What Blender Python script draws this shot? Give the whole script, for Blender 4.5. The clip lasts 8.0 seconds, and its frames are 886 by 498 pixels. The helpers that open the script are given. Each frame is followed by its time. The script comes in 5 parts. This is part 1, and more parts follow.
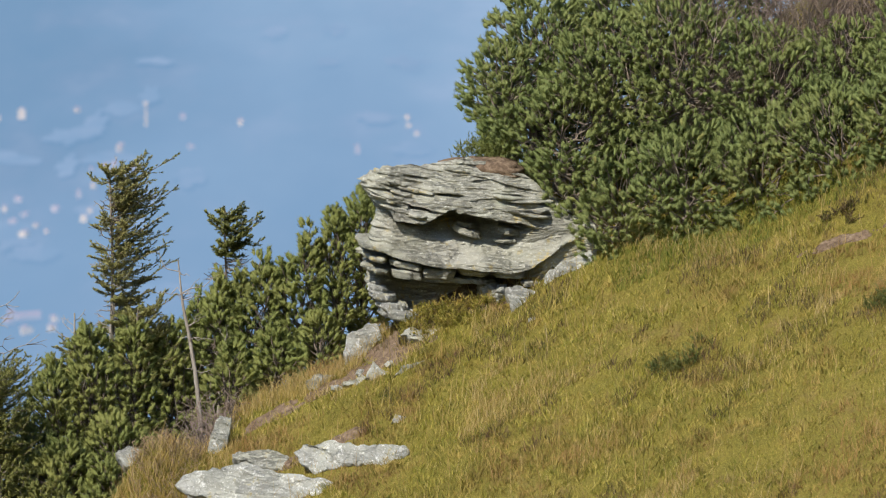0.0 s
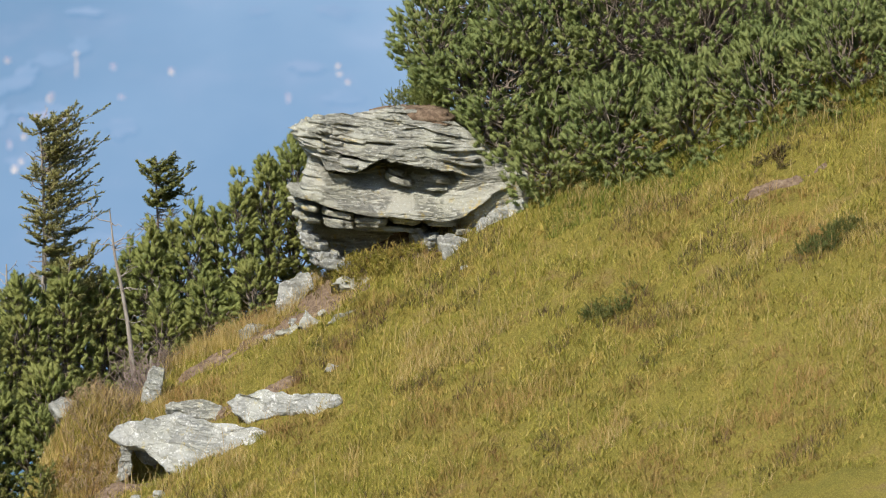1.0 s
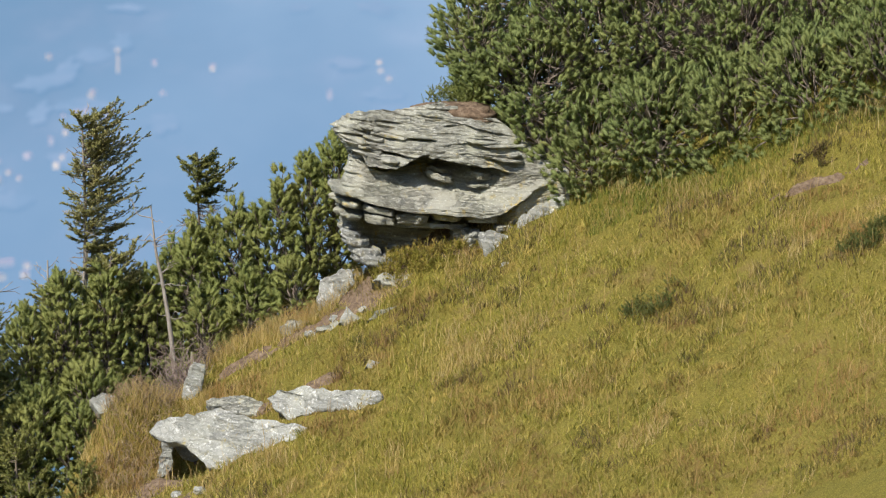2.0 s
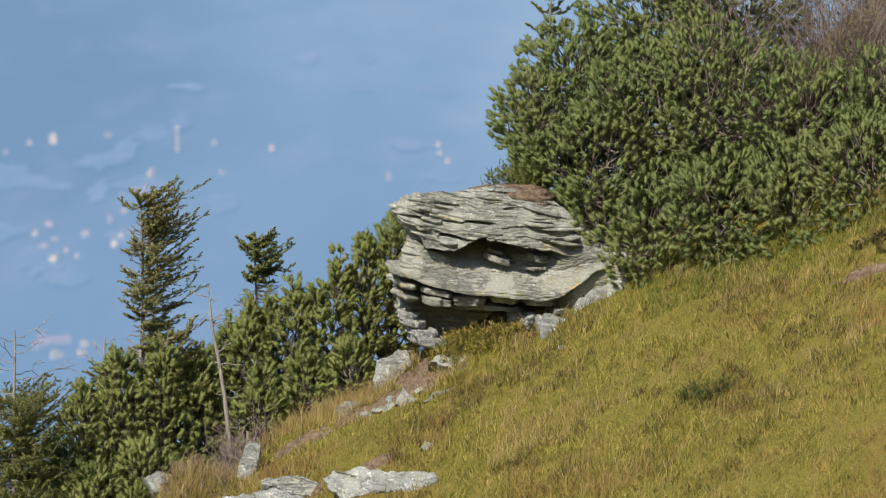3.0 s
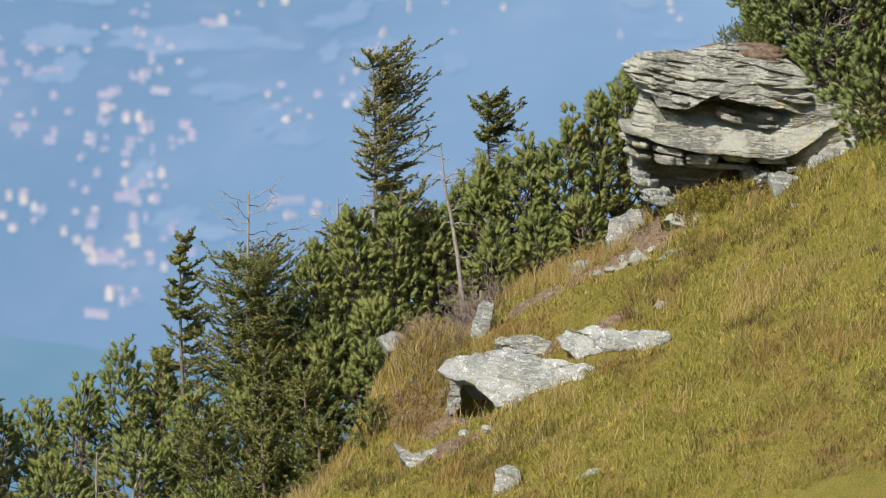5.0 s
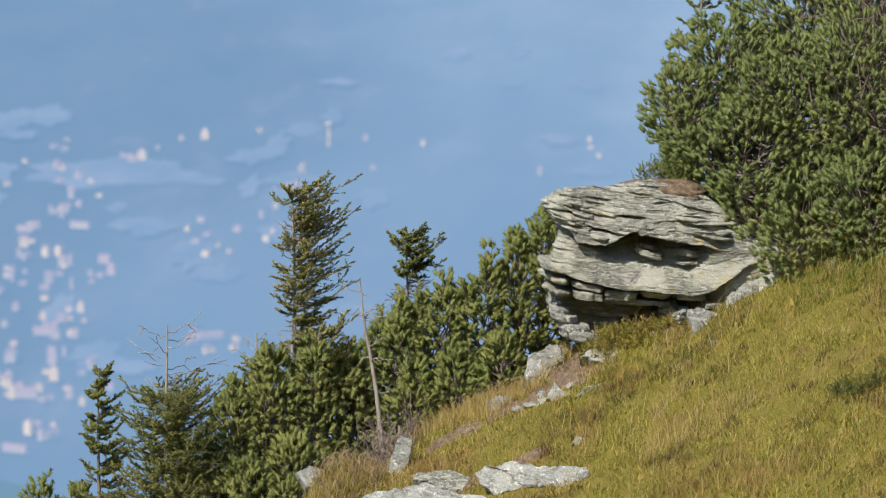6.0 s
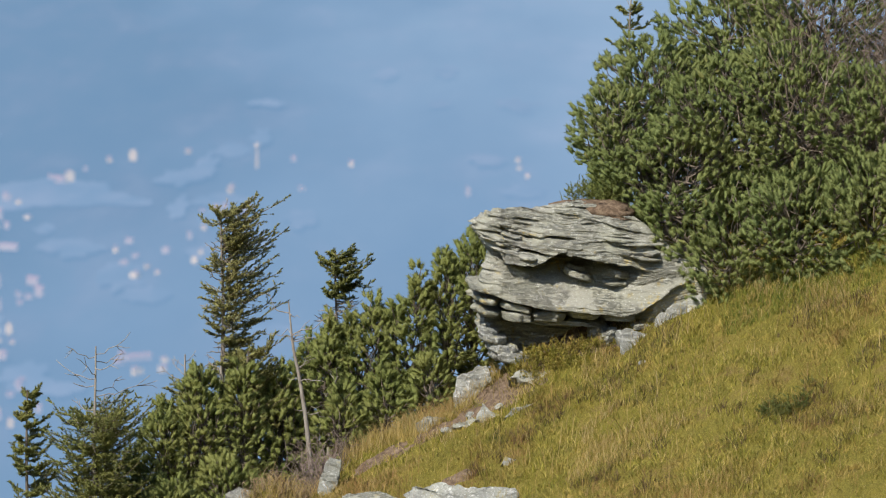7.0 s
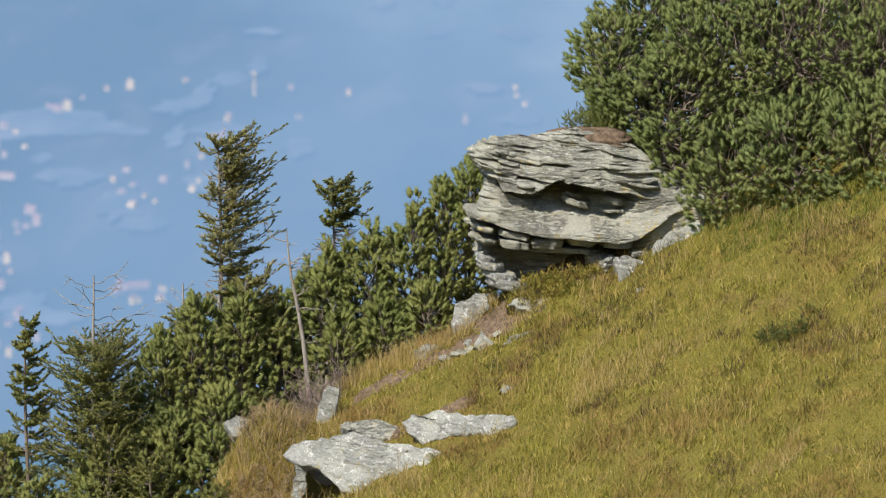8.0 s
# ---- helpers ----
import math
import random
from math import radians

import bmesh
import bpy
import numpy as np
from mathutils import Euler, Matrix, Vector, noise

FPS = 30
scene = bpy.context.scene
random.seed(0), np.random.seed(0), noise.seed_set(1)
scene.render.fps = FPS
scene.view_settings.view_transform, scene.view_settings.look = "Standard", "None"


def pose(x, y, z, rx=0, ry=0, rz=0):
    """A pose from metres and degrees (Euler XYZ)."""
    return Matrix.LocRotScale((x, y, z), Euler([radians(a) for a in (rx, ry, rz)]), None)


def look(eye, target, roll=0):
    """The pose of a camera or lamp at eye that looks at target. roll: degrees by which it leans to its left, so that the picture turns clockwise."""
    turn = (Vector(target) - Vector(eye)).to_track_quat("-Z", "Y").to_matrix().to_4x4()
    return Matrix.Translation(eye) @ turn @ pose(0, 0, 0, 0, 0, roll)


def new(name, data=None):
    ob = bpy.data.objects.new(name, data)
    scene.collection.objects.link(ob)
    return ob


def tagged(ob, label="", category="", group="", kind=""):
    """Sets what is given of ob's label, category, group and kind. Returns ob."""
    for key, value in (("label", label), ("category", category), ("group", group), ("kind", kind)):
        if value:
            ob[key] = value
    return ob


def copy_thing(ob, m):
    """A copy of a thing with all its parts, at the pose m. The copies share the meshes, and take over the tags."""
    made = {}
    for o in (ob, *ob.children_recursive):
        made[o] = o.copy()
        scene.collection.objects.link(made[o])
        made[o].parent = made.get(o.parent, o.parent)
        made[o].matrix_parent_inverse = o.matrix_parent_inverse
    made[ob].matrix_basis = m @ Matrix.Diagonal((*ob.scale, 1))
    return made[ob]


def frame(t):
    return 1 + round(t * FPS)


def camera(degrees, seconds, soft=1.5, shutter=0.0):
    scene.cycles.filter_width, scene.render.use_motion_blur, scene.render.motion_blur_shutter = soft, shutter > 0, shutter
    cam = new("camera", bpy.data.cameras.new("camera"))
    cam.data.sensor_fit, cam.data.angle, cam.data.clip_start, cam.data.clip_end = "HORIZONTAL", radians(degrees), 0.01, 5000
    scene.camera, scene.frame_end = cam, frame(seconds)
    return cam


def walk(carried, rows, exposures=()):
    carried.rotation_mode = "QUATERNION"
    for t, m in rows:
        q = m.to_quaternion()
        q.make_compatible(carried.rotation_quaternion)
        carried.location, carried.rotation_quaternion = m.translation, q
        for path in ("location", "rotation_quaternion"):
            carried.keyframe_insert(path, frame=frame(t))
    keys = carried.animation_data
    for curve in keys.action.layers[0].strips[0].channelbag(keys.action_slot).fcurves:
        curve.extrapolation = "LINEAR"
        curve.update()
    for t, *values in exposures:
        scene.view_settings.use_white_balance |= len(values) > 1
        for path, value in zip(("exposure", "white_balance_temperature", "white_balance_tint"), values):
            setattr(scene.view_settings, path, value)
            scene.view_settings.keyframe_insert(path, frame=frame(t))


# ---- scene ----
cam = camera(10.0, 8.0, soft=1.15)
cam.data.dof.use_dof, cam.data.dof.focus_distance, cam.data.dof.aperture_fstop = True, 50.0, 3.2     # a 200 mm lens focused on the outcrop
EYE = (0.0, 0.0, 9.0)
# seconds, pitch, roll, yaw: a long lens held in one place and swung over the slope
SWING = [
    (0.0, -8.660, -0.19, -1.207), (0.5, -8.973, -0.09, -1.737), (1.0, -9.244, 0.08, -2.029), (1.2, -9.304, 0.14, -2.076),
    (2.3, -9.247, -0.08, -1.285), (2.5, -9.007, -0.21, -1.123), (3.0, -8.356, -0.49, -0.814), (3.5, -8.161, -0.24, -0.192),
    (4.0, -9.473, 0.00, 0.802), (4.2, -9.771, -0.11, 1.188), (5.3, -9.958, 0.36, 1.891), (5.5, -9.850, 0.51, 1.870),
    (5.7, -9.483, 0.26, 1.702), (5.9, -8.667, -0.04, 1.155), (6.0, -8.425, -0.16, 0.868), (6.2, -8.096, -0.18, 0.470),
    (6.5, -7.976, -0.32, 0.218), (7.0, -8.184, -0.20, 0.057), (7.5, -8.565, -0.17, 0.025), (8.0, -9.000, 0.00, 0.000),
]
walk(cam, [(t, pose(*EYE, 90 + pitch, roll, yaw)) for t, pitch, roll, yaw in SWING], exposures=[(0.0, 0.45), (0.5, 0.52), (1.2, 0.60), (2.5, 0.48), (3.0, 0.40), (3.5, 0.27), (4.2, 0.38), (5.5, 0.56), (6.5, 0.36), (7.5, 0.38), (8.0, 0.45)])

# ---- daylight ----
SUN_UP, SUN_SIDE = 50.0, -38.0          # height, and bearing from straight behind the camera (minus: its left)
sun_dir = Vector((math.sin(radians(SUN_SIDE)) * math.cos(radians(SUN_UP)),
                  -math.cos(radians(SUN_SIDE)) * math.cos(radians(SUN_UP)), math.sin(radians(SUN_UP))))
world = bpy.data.worlds.new("world")
scene.world = world
world.use_nodes = True
sky = world.node_tree.nodes.new("ShaderNodeTexSky")
sky.sky_type, sky.sun_disc = "NISHITA", False
sky.sun_elevation = radians(SUN_UP)
sky.sun_rotation = math.atan2(sun_dir.x, sun_dir.y)
sky.altitude = 1600
world.node_tree.links.new(sky.outputs[0], world.node_tree.nodes["Background"].inputs[0])
world.node_tree.nodes["Background"].inputs[1].default_value = 0.135
sun_data = bpy.data.lights.new("sun", "SUN")
sun_data.energy, sun_data.angle, sun_data.color = 4.4, radians(0.55), (1.0, 0.93, 0.82)
sun = new("sun", sun_data)
sun.matrix_world = look(sun_dir * 100, (0, 0, 0))


# ---- materials ----
class Nodes:
    """A short way to write a node material."""

    def __init__(self, name, rough=0.8, spec=0.3):
        self.mat = bpy.data.materials.new(name)
        self.mat.use_nodes = True
        self.tree = self.mat.node_tree
        self.bsdf = self.tree.nodes["Principled BSDF"]
        self.bsdf.inputs["Roughness"].default_value = rough
        self.bsdf.inputs["Specular IOR Level"].default_value = spec
        self.geo = self.add("ShaderNodeNewGeometry")

    def add(self, kind):
        return self.tree.nodes.new(kind)

    def link(self, a, b):
        self.tree.links.new(a, b)

    def place(self, scale=(1, 1, 1), turn=(0, 0, 0)):
        m = self.add("ShaderNodeMapping")
        m.inputs["Scale"].default_value, m.inputs["Rotation"].default_value = scale, [radians(a) for a in turn]
        self.link(self.geo.outputs["Position"], m.inputs["Vector"])
        return m.outputs[0]

    def noise(self, scale, detail=4, rough=0.55, at=None, warp=0.0):
        n = self.add("ShaderNodeTexNoise")
        n.inputs["Scale"].default_value, n.inputs["Detail"].default_value = scale, detail
        n.inputs["Roughness"].default_value, n.inputs["Distortion"].default_value = rough, warp
        self.link(at or self.geo.outputs["Position"], n.inputs["Vector"])
        return n.outputs["Fac"]

    def cells(self, scale, at=None, feature="F1"):
        n = self.add("ShaderNodeTexVoronoi")
        n.feature = feature
        n.inputs["Scale"].default_value = scale
        self.link(at or self.geo.outputs["Position"], n.inputs["Vector"])
        return n.outputs["Distance"]

    def ramp(self, fac, stops):
        r = self.add("ShaderNodeValToRGB")
        e = r.color_ramp.elements
        while len(e) < len(stops):
            e.new(0.5)
        for k, (p, c) in enumerate(stops):
            e[k].position = p
            e[k].color = (*c, 1) if isinstance(c, tuple) else (c, c, c, 1)
        self.link(fac, r.inputs[0])
        return r.outputs[0]

    def mix(self, fac, a, b, how="MIX"):
        m = self.add("ShaderNodeMix")
        m.data_type, m.blend_type = "RGBA", how
        for key, v in ((0, fac), (6, a), (7, b)):
            if isinstance(v, (int, float)):
                m.inputs[key].default_value = v
            elif isinstance(v, tuple):
                m.inputs[key].default_value = (*v, 1)
            else:
                self.link(v, m.inputs[key])
        return m.outputs[2]

    def sums(self, how, a, b):
        m = self.add("ShaderNodeMath")
        m.operation = how
        for key, v in ((0, a), (1, b)):
            if isinstance(v, (int, float)):
                m.inputs[key].default_value = v
            else:
                self.link(v, m.inputs[key])
        return m.outputs[0]

    def bump(self, height, strength=0.5, distance=0.02):
        b = self.add("ShaderNodeBump")
        b.inputs["Strength"].default_value, b.inputs["Distance"].default_value = strength, distance
        self.link(height, b.inputs["Height"])
        self.link(b.outputs[0], self.bsdf.inputs["Normal"])

    def leaf(self, colour, share):
        """Finishes a thin leaf: part of the light goes through it."""
        thin, both = self.add("ShaderNodeBsdfTranslucent"), self.add("ShaderNodeMixShader")
        both.inputs[0].default_value = share
        self.link(colour, thin.inputs[0])
        self.link(self.bsdf.outputs[0], both.inputs[1])
        self.link(thin.outputs[0], both.inputs[2])
        self.link(both.outputs[0], self.tree.nodes["Material Output"].inputs["Surface"])
        return self.done(colour)

    def done(self, colour):
        self.link(colour, self.bsdf.inputs["Base Color"])
        return self.mat


def rock_material(name, base, pale, lichen, pale_amount, cracks, flat=12, joints=0.0):
    """joints: how strongly fine weathered joints part the surface into small blocks."""
    n = Nodes(name, rough=0.88, spec=0.25)
    bed = n.place((2.0, 2.0, flat), (0, 7, 0))
    strata = n.noise(1.7, 7, 0.68, bed, 0.7)
    fine = n.noise(38, 6, 0.72)
    colour = n.ramp(strata, [(0.28, tuple(0.80 * c for c in base)), (0.42, tuple(0.94 * c for c in base)), (0.55, base), (0.74, tuple(1.10 * c for c in base))])
    tone = n.noise(2.1, 4, 0.6)
    colour = n.mix(n.ramp(tone, [(0.35, 0.0), (0.7, 0.6)]), colour, tuple(c * k for c, k in zip(base, (0.80, 0.84, 0.70))))
    colour = n.mix(n.ramp(fine, [(0.38, 0.0), (0.74, 0.5)]), colour, tuple(1.4 * c for c in base))
    blots = n.noise(11, 8, 0.78)
    colour = n.mix(n.ramp(blots, [(pale_amount, 0.0), (pale_amount + 0.06, 0.85)]), colour, pale)
    specks = n.noise(46, 3, 0.6)
    colour = n.mix(n.ramp(specks, [(0.62, 0.0), (0.67, 0.85)]), colour, pale)
    dots = n.noise(3.1, 5, 0.7)
    ochre = n.sums("MULTIPLY", n.ramp(dots, [(0.54, 0.0), (0.64, 1.0)]), n.ramp(n.noise(21, 3), [(0.5, 0.0), (0.58, 0.8)]))
    colour = n.mix(ochre, colour, lichen)
    dark = n.noise(4.5, 7, 0.75, n.place((1.2, 1.2, 8), (0, 5, 0)), 0.5)
    crack = n.ramp(dark, [(0.47, 0.0), (0.49, 0.95), (0.51, 0.95), (0.53, 0.0)])
    gate = n.ramp(n.noise(2.6, 3), [(0.43, 0.0), (0.52, 1.0)])
    crack = n.sums("MULTIPLY", n.sums("MULTIPLY", crack, gate), cracks)
    if joints:
        net = n.ramp(n.cells(15, n.place((1.0, 0.7, 1.5), (0, 12, 0)), "DISTANCE_TO_EDGE"), [(0.02, 1.0), (0.07, 0.0)])
        net = n.sums("MULTIPLY", net, n.ramp(n.noise(6, 4), [(0.38, 0.0), (0.55, joints)]))
        crack = n.sums("MAXIMUM", crack, net)
    colour = n.mix(crack, colour, tuple(0.35 * c for c in base))
    relief = n.sums("ADD", n.sums("MULTIPLY", strata, 1.25), n.sums("MULTIPLY", fine, 0.7))
    n.bump(n.sums("SUBTRACT", relief, crack), 0.9, 0.03)
    return n.done(colour)


M_SCHIST = rock_material("schist", (0.350, 0.342, 0.290), (0.68, 0.68, 0.62), (0.46, 0.34, 0.09), 0.60, 0.45)
M_PALE_SCHIST = rock_material("lichen_covered_schist", (0.345, 0.345, 0.315), (0.70, 0.70, 0.66), (0.38, 0.31, 0.10), 0.555, 0.25, 3.0, 0.25)


def needle_material(name, old, young, dry):
    n = Nodes(name, rough=0.55, spec=0.3)
    island = n.geo.outputs["Random Per Island"]
    half = tuple(0.45 * a + 0.55 * b for a, b in zip(old, young))
    colour = n.ramp(island, [(0.0, half), (0.7, young), (0.95, young), (1.0, dry)])
    tuft = n.noise(8.5, 2, 0.5)
    colour = n.mix(n.ramp(tuft, [(0.42, 0.45), (0.58, 0.0)]), colour, old)
    patch = n.noise(1.7, 3)
    colour = n.mix(n.ramp(patch, [(0.42, 0.0), (0.66, 0.6)]), colour, tuple(0.5 * (a + b) for a, b in zip(young, dry)))
    grain = n.noise(150, 3, 0.7)
    colour = n.mix(n.ramp(grain, [(0.35, 0.22), (0.6, 0.0)]), colour, tuple(0.45 * c for c in old))
    n.bump(grain, 0.7, 0.012)
    return n.leaf(colour, 0.38)


M_PINE = needle_material("pine_needles", (0.150, 0.198, 0.066), (0.285, 0.340, 0.112), (0.374, 0.352, 0.121))
M_YELLOW_PINE = needle_material("yellowing_pine_needles", (0.165, 0.205, 0.060), (0.310, 0.345, 0.100), (0.40, 0.36, 0.12))
M_SPRUCE = needle_material("spruce_needles", (0.172, 0.205, 0.066), (0.380, 0.390, 0.115), (0.439, 0.378, 0.146))
M_DRY_SPRUCE = needle_material("wind_burnt_spruce_needles", (0.240, 0.250, 0.096), (0.470, 0.455, 0.165), (0.515, 0.426, 0.202))
M_JUNIPER = needle_material("juniper_needles", (0.095, 0.125, 0.038), (0.210, 0.240, 0.062), (0.32, 0.27, 0.09))


def wood_material(name, a, b):
    n = Nodes(name, rough=0.85, spec=0.2)
    g = n.noise(4, 5, 0.65, n.place((9, 9, 2)))
    c = n.ramp(g, [(0.3, a), (0.7, b)])
    n.bump(g, 0.5, 0.01)
    return n.done(c)


M_BARK = wood_material("bark", (0.10, 0.075, 0.055), (0.26, 0.22, 0.18))
M_DEAD = wood_material("weathered_dead_wood", (0.20, 0.17, 0.145), (0.40, 0.36, 0.31))
M_HEATH_TWIG = wood_material("heath_twigs", (0.22, 0.15, 0.085), (0.44, 0.33, 0.20))
M_TWIG = wood_material("dry_twigs", (0.17, 0.125, 0.10), (0.38, 0.30, 0.25))


def grass_material(name, stops, patch_colours):
    n = Nodes(name, rough=0.7, spec=0.2)
    colour = n.ramp(n.geo.outputs["Random Per Island"], stops)
    big = n.noise(0.85, 5, 0.6, n.place((1, 0.6, 1)), 0.4)
    mid = n.noise(2.8, 4, 0.65)
    small = n.noise(9.0, 4, 0.65)
    heath, straw, green = patch_colours
    colour = n.mix(n.ramp(big, [(0.49, 0.0), (0.60, 0.80)]), colour, heath)
    colour = n.mix(n.ramp(mid, [(0.51, 0.0), (0.62, 0.80)]), colour, straw)
    colour = n.mix(n.ramp(small, [(0.50, 0.0), (0.64, 0.80)]), colour, green)
    return n.leaf(colour, 0.25)


M_GRASS = grass_material("meadow_grass", [(0.0, (0.170, 0.176, 0.030)), (0.5, (0.325, 0.290, 0.050)), (0.85, (0.430, 0.355, 0.080)), (1.0, (0.540, 0.425, 0.175))],
                         ((0.265, 0.160, 0.065), (0.460, 0.340, 0.100), (0.150, 0.160, 0.025)))
M_FRESH = grass_material("fresh_grass", [(0.0, (0.09, 0.12, 0.02)), (0.6, (0.19, 0.22, 0.035)), (1.0, (0.34, 0.32, 0.08))],
                         ((0.20, 0.19, 0.04), (0.26, 0.25, 0.05), (0.10, 0.13, 0.02)))
M_STRAW = grass_material("dry_grass", [(0.0, (0.30, 0.20, 0.07)), (0.5, (0.46, 0.34, 0.13)), (1.0, (0.58, 0.46, 0.24))],
                         ((0.36, 0.20, 0.07), (0.50, 0.38, 0.14), (0.42, 0.30, 0.10)))
M_HEATH = grass_material("heath_sprigs", [(0.0, (0.07, 0.05, 0.03)), (0.5, (0.15, 0.10, 0.05)), (1.0, (0.20, 0.17, 0.05))],
                         ((0.18, 0.10, 0.065), (0.18, 0.15, 0.05), (0.09, 0.10, 0.03)))


def soil_material():
    n = Nodes("meadow_soil", rough=0.95, spec=0.1)
    c = n.ramp(n.noise(2.2, 6, 0.6), [(0.35, (0.19, 0.17, 0.032)), (0.55, (0.27, 0.225, 0.045)), (0.7, (0.26, 0.17, 0.075))])
    c = n.mix(n.ramp(n.noise(40, 4), [(0.4, 0.0), (0.66, 0.5)]), c, (0.10, 0.085, 0.024))
    c = n.mix(n.ramp(n.noise(75, 3, 0.6, n.place((1.6, 1.0, 0.5))), [(0.50, 0.0), (0.60, 0.7)]), c, (0.36, 0.30, 0.075))
    n.bump(n.noise(48, 5, 0.7), 1.0, 0.05)
    return n.done(c)


M_SOIL = soil_material()


def litter_material():
    n = Nodes("needle_litter", rough=0.95, spec=0.1)
    c = n.ramp(n.noise(18, 6, 0.7), [(0.3, (0.06, 0.042, 0.03)), (0.5, (0.15, 0.105, 0.07)), (0.75, (0.30, 0.23, 0.16))])
    n.bump(n.noise(45, 5), 0.8, 0.02)
    return n.done(c)


M_LITTER = litter_material()


def painted_haze_material(name, colours, own, scale=(1, 1, 1), size=0.004, haze=0.8, side=0.0):
    """A surface kilometres off: its own colour mixed with a blue glow that paints the haze of the air in front of it,
    which side brightens towards +x.
    """
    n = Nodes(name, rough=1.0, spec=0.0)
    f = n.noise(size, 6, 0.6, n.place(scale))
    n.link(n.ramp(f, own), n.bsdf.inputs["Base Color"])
    # the surface itself emits the haze colour; no air volume is built
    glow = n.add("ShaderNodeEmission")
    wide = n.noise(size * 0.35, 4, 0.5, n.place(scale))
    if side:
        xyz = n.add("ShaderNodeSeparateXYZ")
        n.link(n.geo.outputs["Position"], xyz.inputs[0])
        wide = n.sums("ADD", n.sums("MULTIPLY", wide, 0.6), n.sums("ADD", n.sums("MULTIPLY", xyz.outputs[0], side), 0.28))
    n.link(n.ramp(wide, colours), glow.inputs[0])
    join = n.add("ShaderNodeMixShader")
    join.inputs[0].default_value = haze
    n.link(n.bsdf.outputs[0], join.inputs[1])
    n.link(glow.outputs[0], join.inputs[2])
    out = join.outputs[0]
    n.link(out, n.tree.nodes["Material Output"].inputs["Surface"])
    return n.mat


# blue airlight painted into the far surfaces as emission
HAZE_GLOW = (0.19, 0.31, 0.49)
M_VALLEY = painted_haze_material("valley_haze_glow", [(0.30, (0.140, 0.262, 0.425)), (0.50, (0.178, 0.305, 0.480)), (0.75, (0.240, 0.372, 0.550))],
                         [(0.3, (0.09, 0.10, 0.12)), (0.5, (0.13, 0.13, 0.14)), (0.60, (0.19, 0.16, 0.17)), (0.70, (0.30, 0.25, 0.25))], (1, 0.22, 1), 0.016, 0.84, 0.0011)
M_FAR_WALL = painted_haze_material("house_walls_haze_glow", [(0.3, HAZE_GLOW), (0.7, HAZE_GLOW)], [(0.3, (0.88, 0.60, 0.38)), (0.7, (0.95, 0.72, 0.50))], (1, 1, 1), 0.02, 0.55)
# the dim walls only carry a larger share of painted haze
M_DIM_WALL = painted_haze_material("dim_house_walls_haze_glow", [(0.3, HAZE_GLOW), (0.7, HAZE_GLOW)], [(0.3, (0.75, 0.45, 0.34)), (0.7, (0.90, 0.62, 0.48))], (1, 1, 1), 0.02, 0.74)
M_FAR_ROOF = painted_haze_material("house_roofs_haze_glow", [(0.3, HAZE_GLOW), (0.7, HAZE_GLOW)], [(0.3, (0.62, 0.26, 0.20)), (0.7, (0.72, 0.40, 0.32))], (1, 1, 1), 0.02, 0.76)
M_FIELD = painted_haze_material("fields_haze_glow", [(0.3, (0.162, 0.285, 0.452)), (0.7, (0.182, 0.305, 0.475))], [(0.4, (0.22, 0.18, 0.18)), (0.62, (0.52, 0.38, 0.36))], (1, 0.5, 1), 0.03, 0.90)
M_FAR_WOOD = painted_haze_material("woods_haze_glow", [(0.3, (0.115, 0.235, 0.360)), (0.7, (0.150, 0.280, 0.420))], [(0.3, (0.05, 0.08, 0.07)), (0.7, (0.10, 0.13, 0.11))], (1, 0.4, 1), 0.02, 0.80)


# ---- mesh helpers ----
def np_mesh(name, verts, faces, mats):
    """A mesh from arrays: faces all of one size, or a list of such arrays."""
    verts = np.asarray(verts, dtype=np.float32)
    groups = faces if isinstance(faces, list) else [faces]
    groups = [np.asarray(g, dtype=np.int32) for g in groups if len(g)]
    me = bpy.data.meshes.new(name)
    me.vertices.add(len(verts))
    me.vertices.foreach_set("co", verts.ravel())
    loops = np.concatenate([g.ravel() for g in groups])
    sizes = np.concatenate([np.full(len(g), g.shape[1], dtype=np.int32) for g in groups])
    me.loops.add(len(loops))
    me.loops.foreach_set("vertex_index", loops)
    me.polygons.add(len(sizes))
    me.polygons.foreach_set("loop_start", np.concatenate([[0], np.cumsum(sizes)[:-1]]).astype(np.int32))
    me.update(calc_edges=True)
    me.validate()
    for m in mats if isinstance(mats, (list, tuple)) else [mats]:
        me.materials.append(m)
    return me


def smooth(me):
    me.polygons.foreach_set("use_smooth", np.ones(len(me.polygons), dtype=bool))
    return me


def part(name, me, parent, label=""):
    ob = new(name, me)
    ob.parent = parent
    if label:
        ob["label"] = label
    return ob


def hash3(ix, iy, iz, seed):
    h = (ix * 374761393 + iy * 668265263 + iz * 2147483647 + seed * 1274126177) & 0xFFFFFFFF
    h = ((h ^ (h >> 13)) * 1274126177) & 0xFFFFFFFF
    return ((h ^ (h >> 16)) & 0xFFFFFF) / float(0xFFFFFF) * 2 - 1


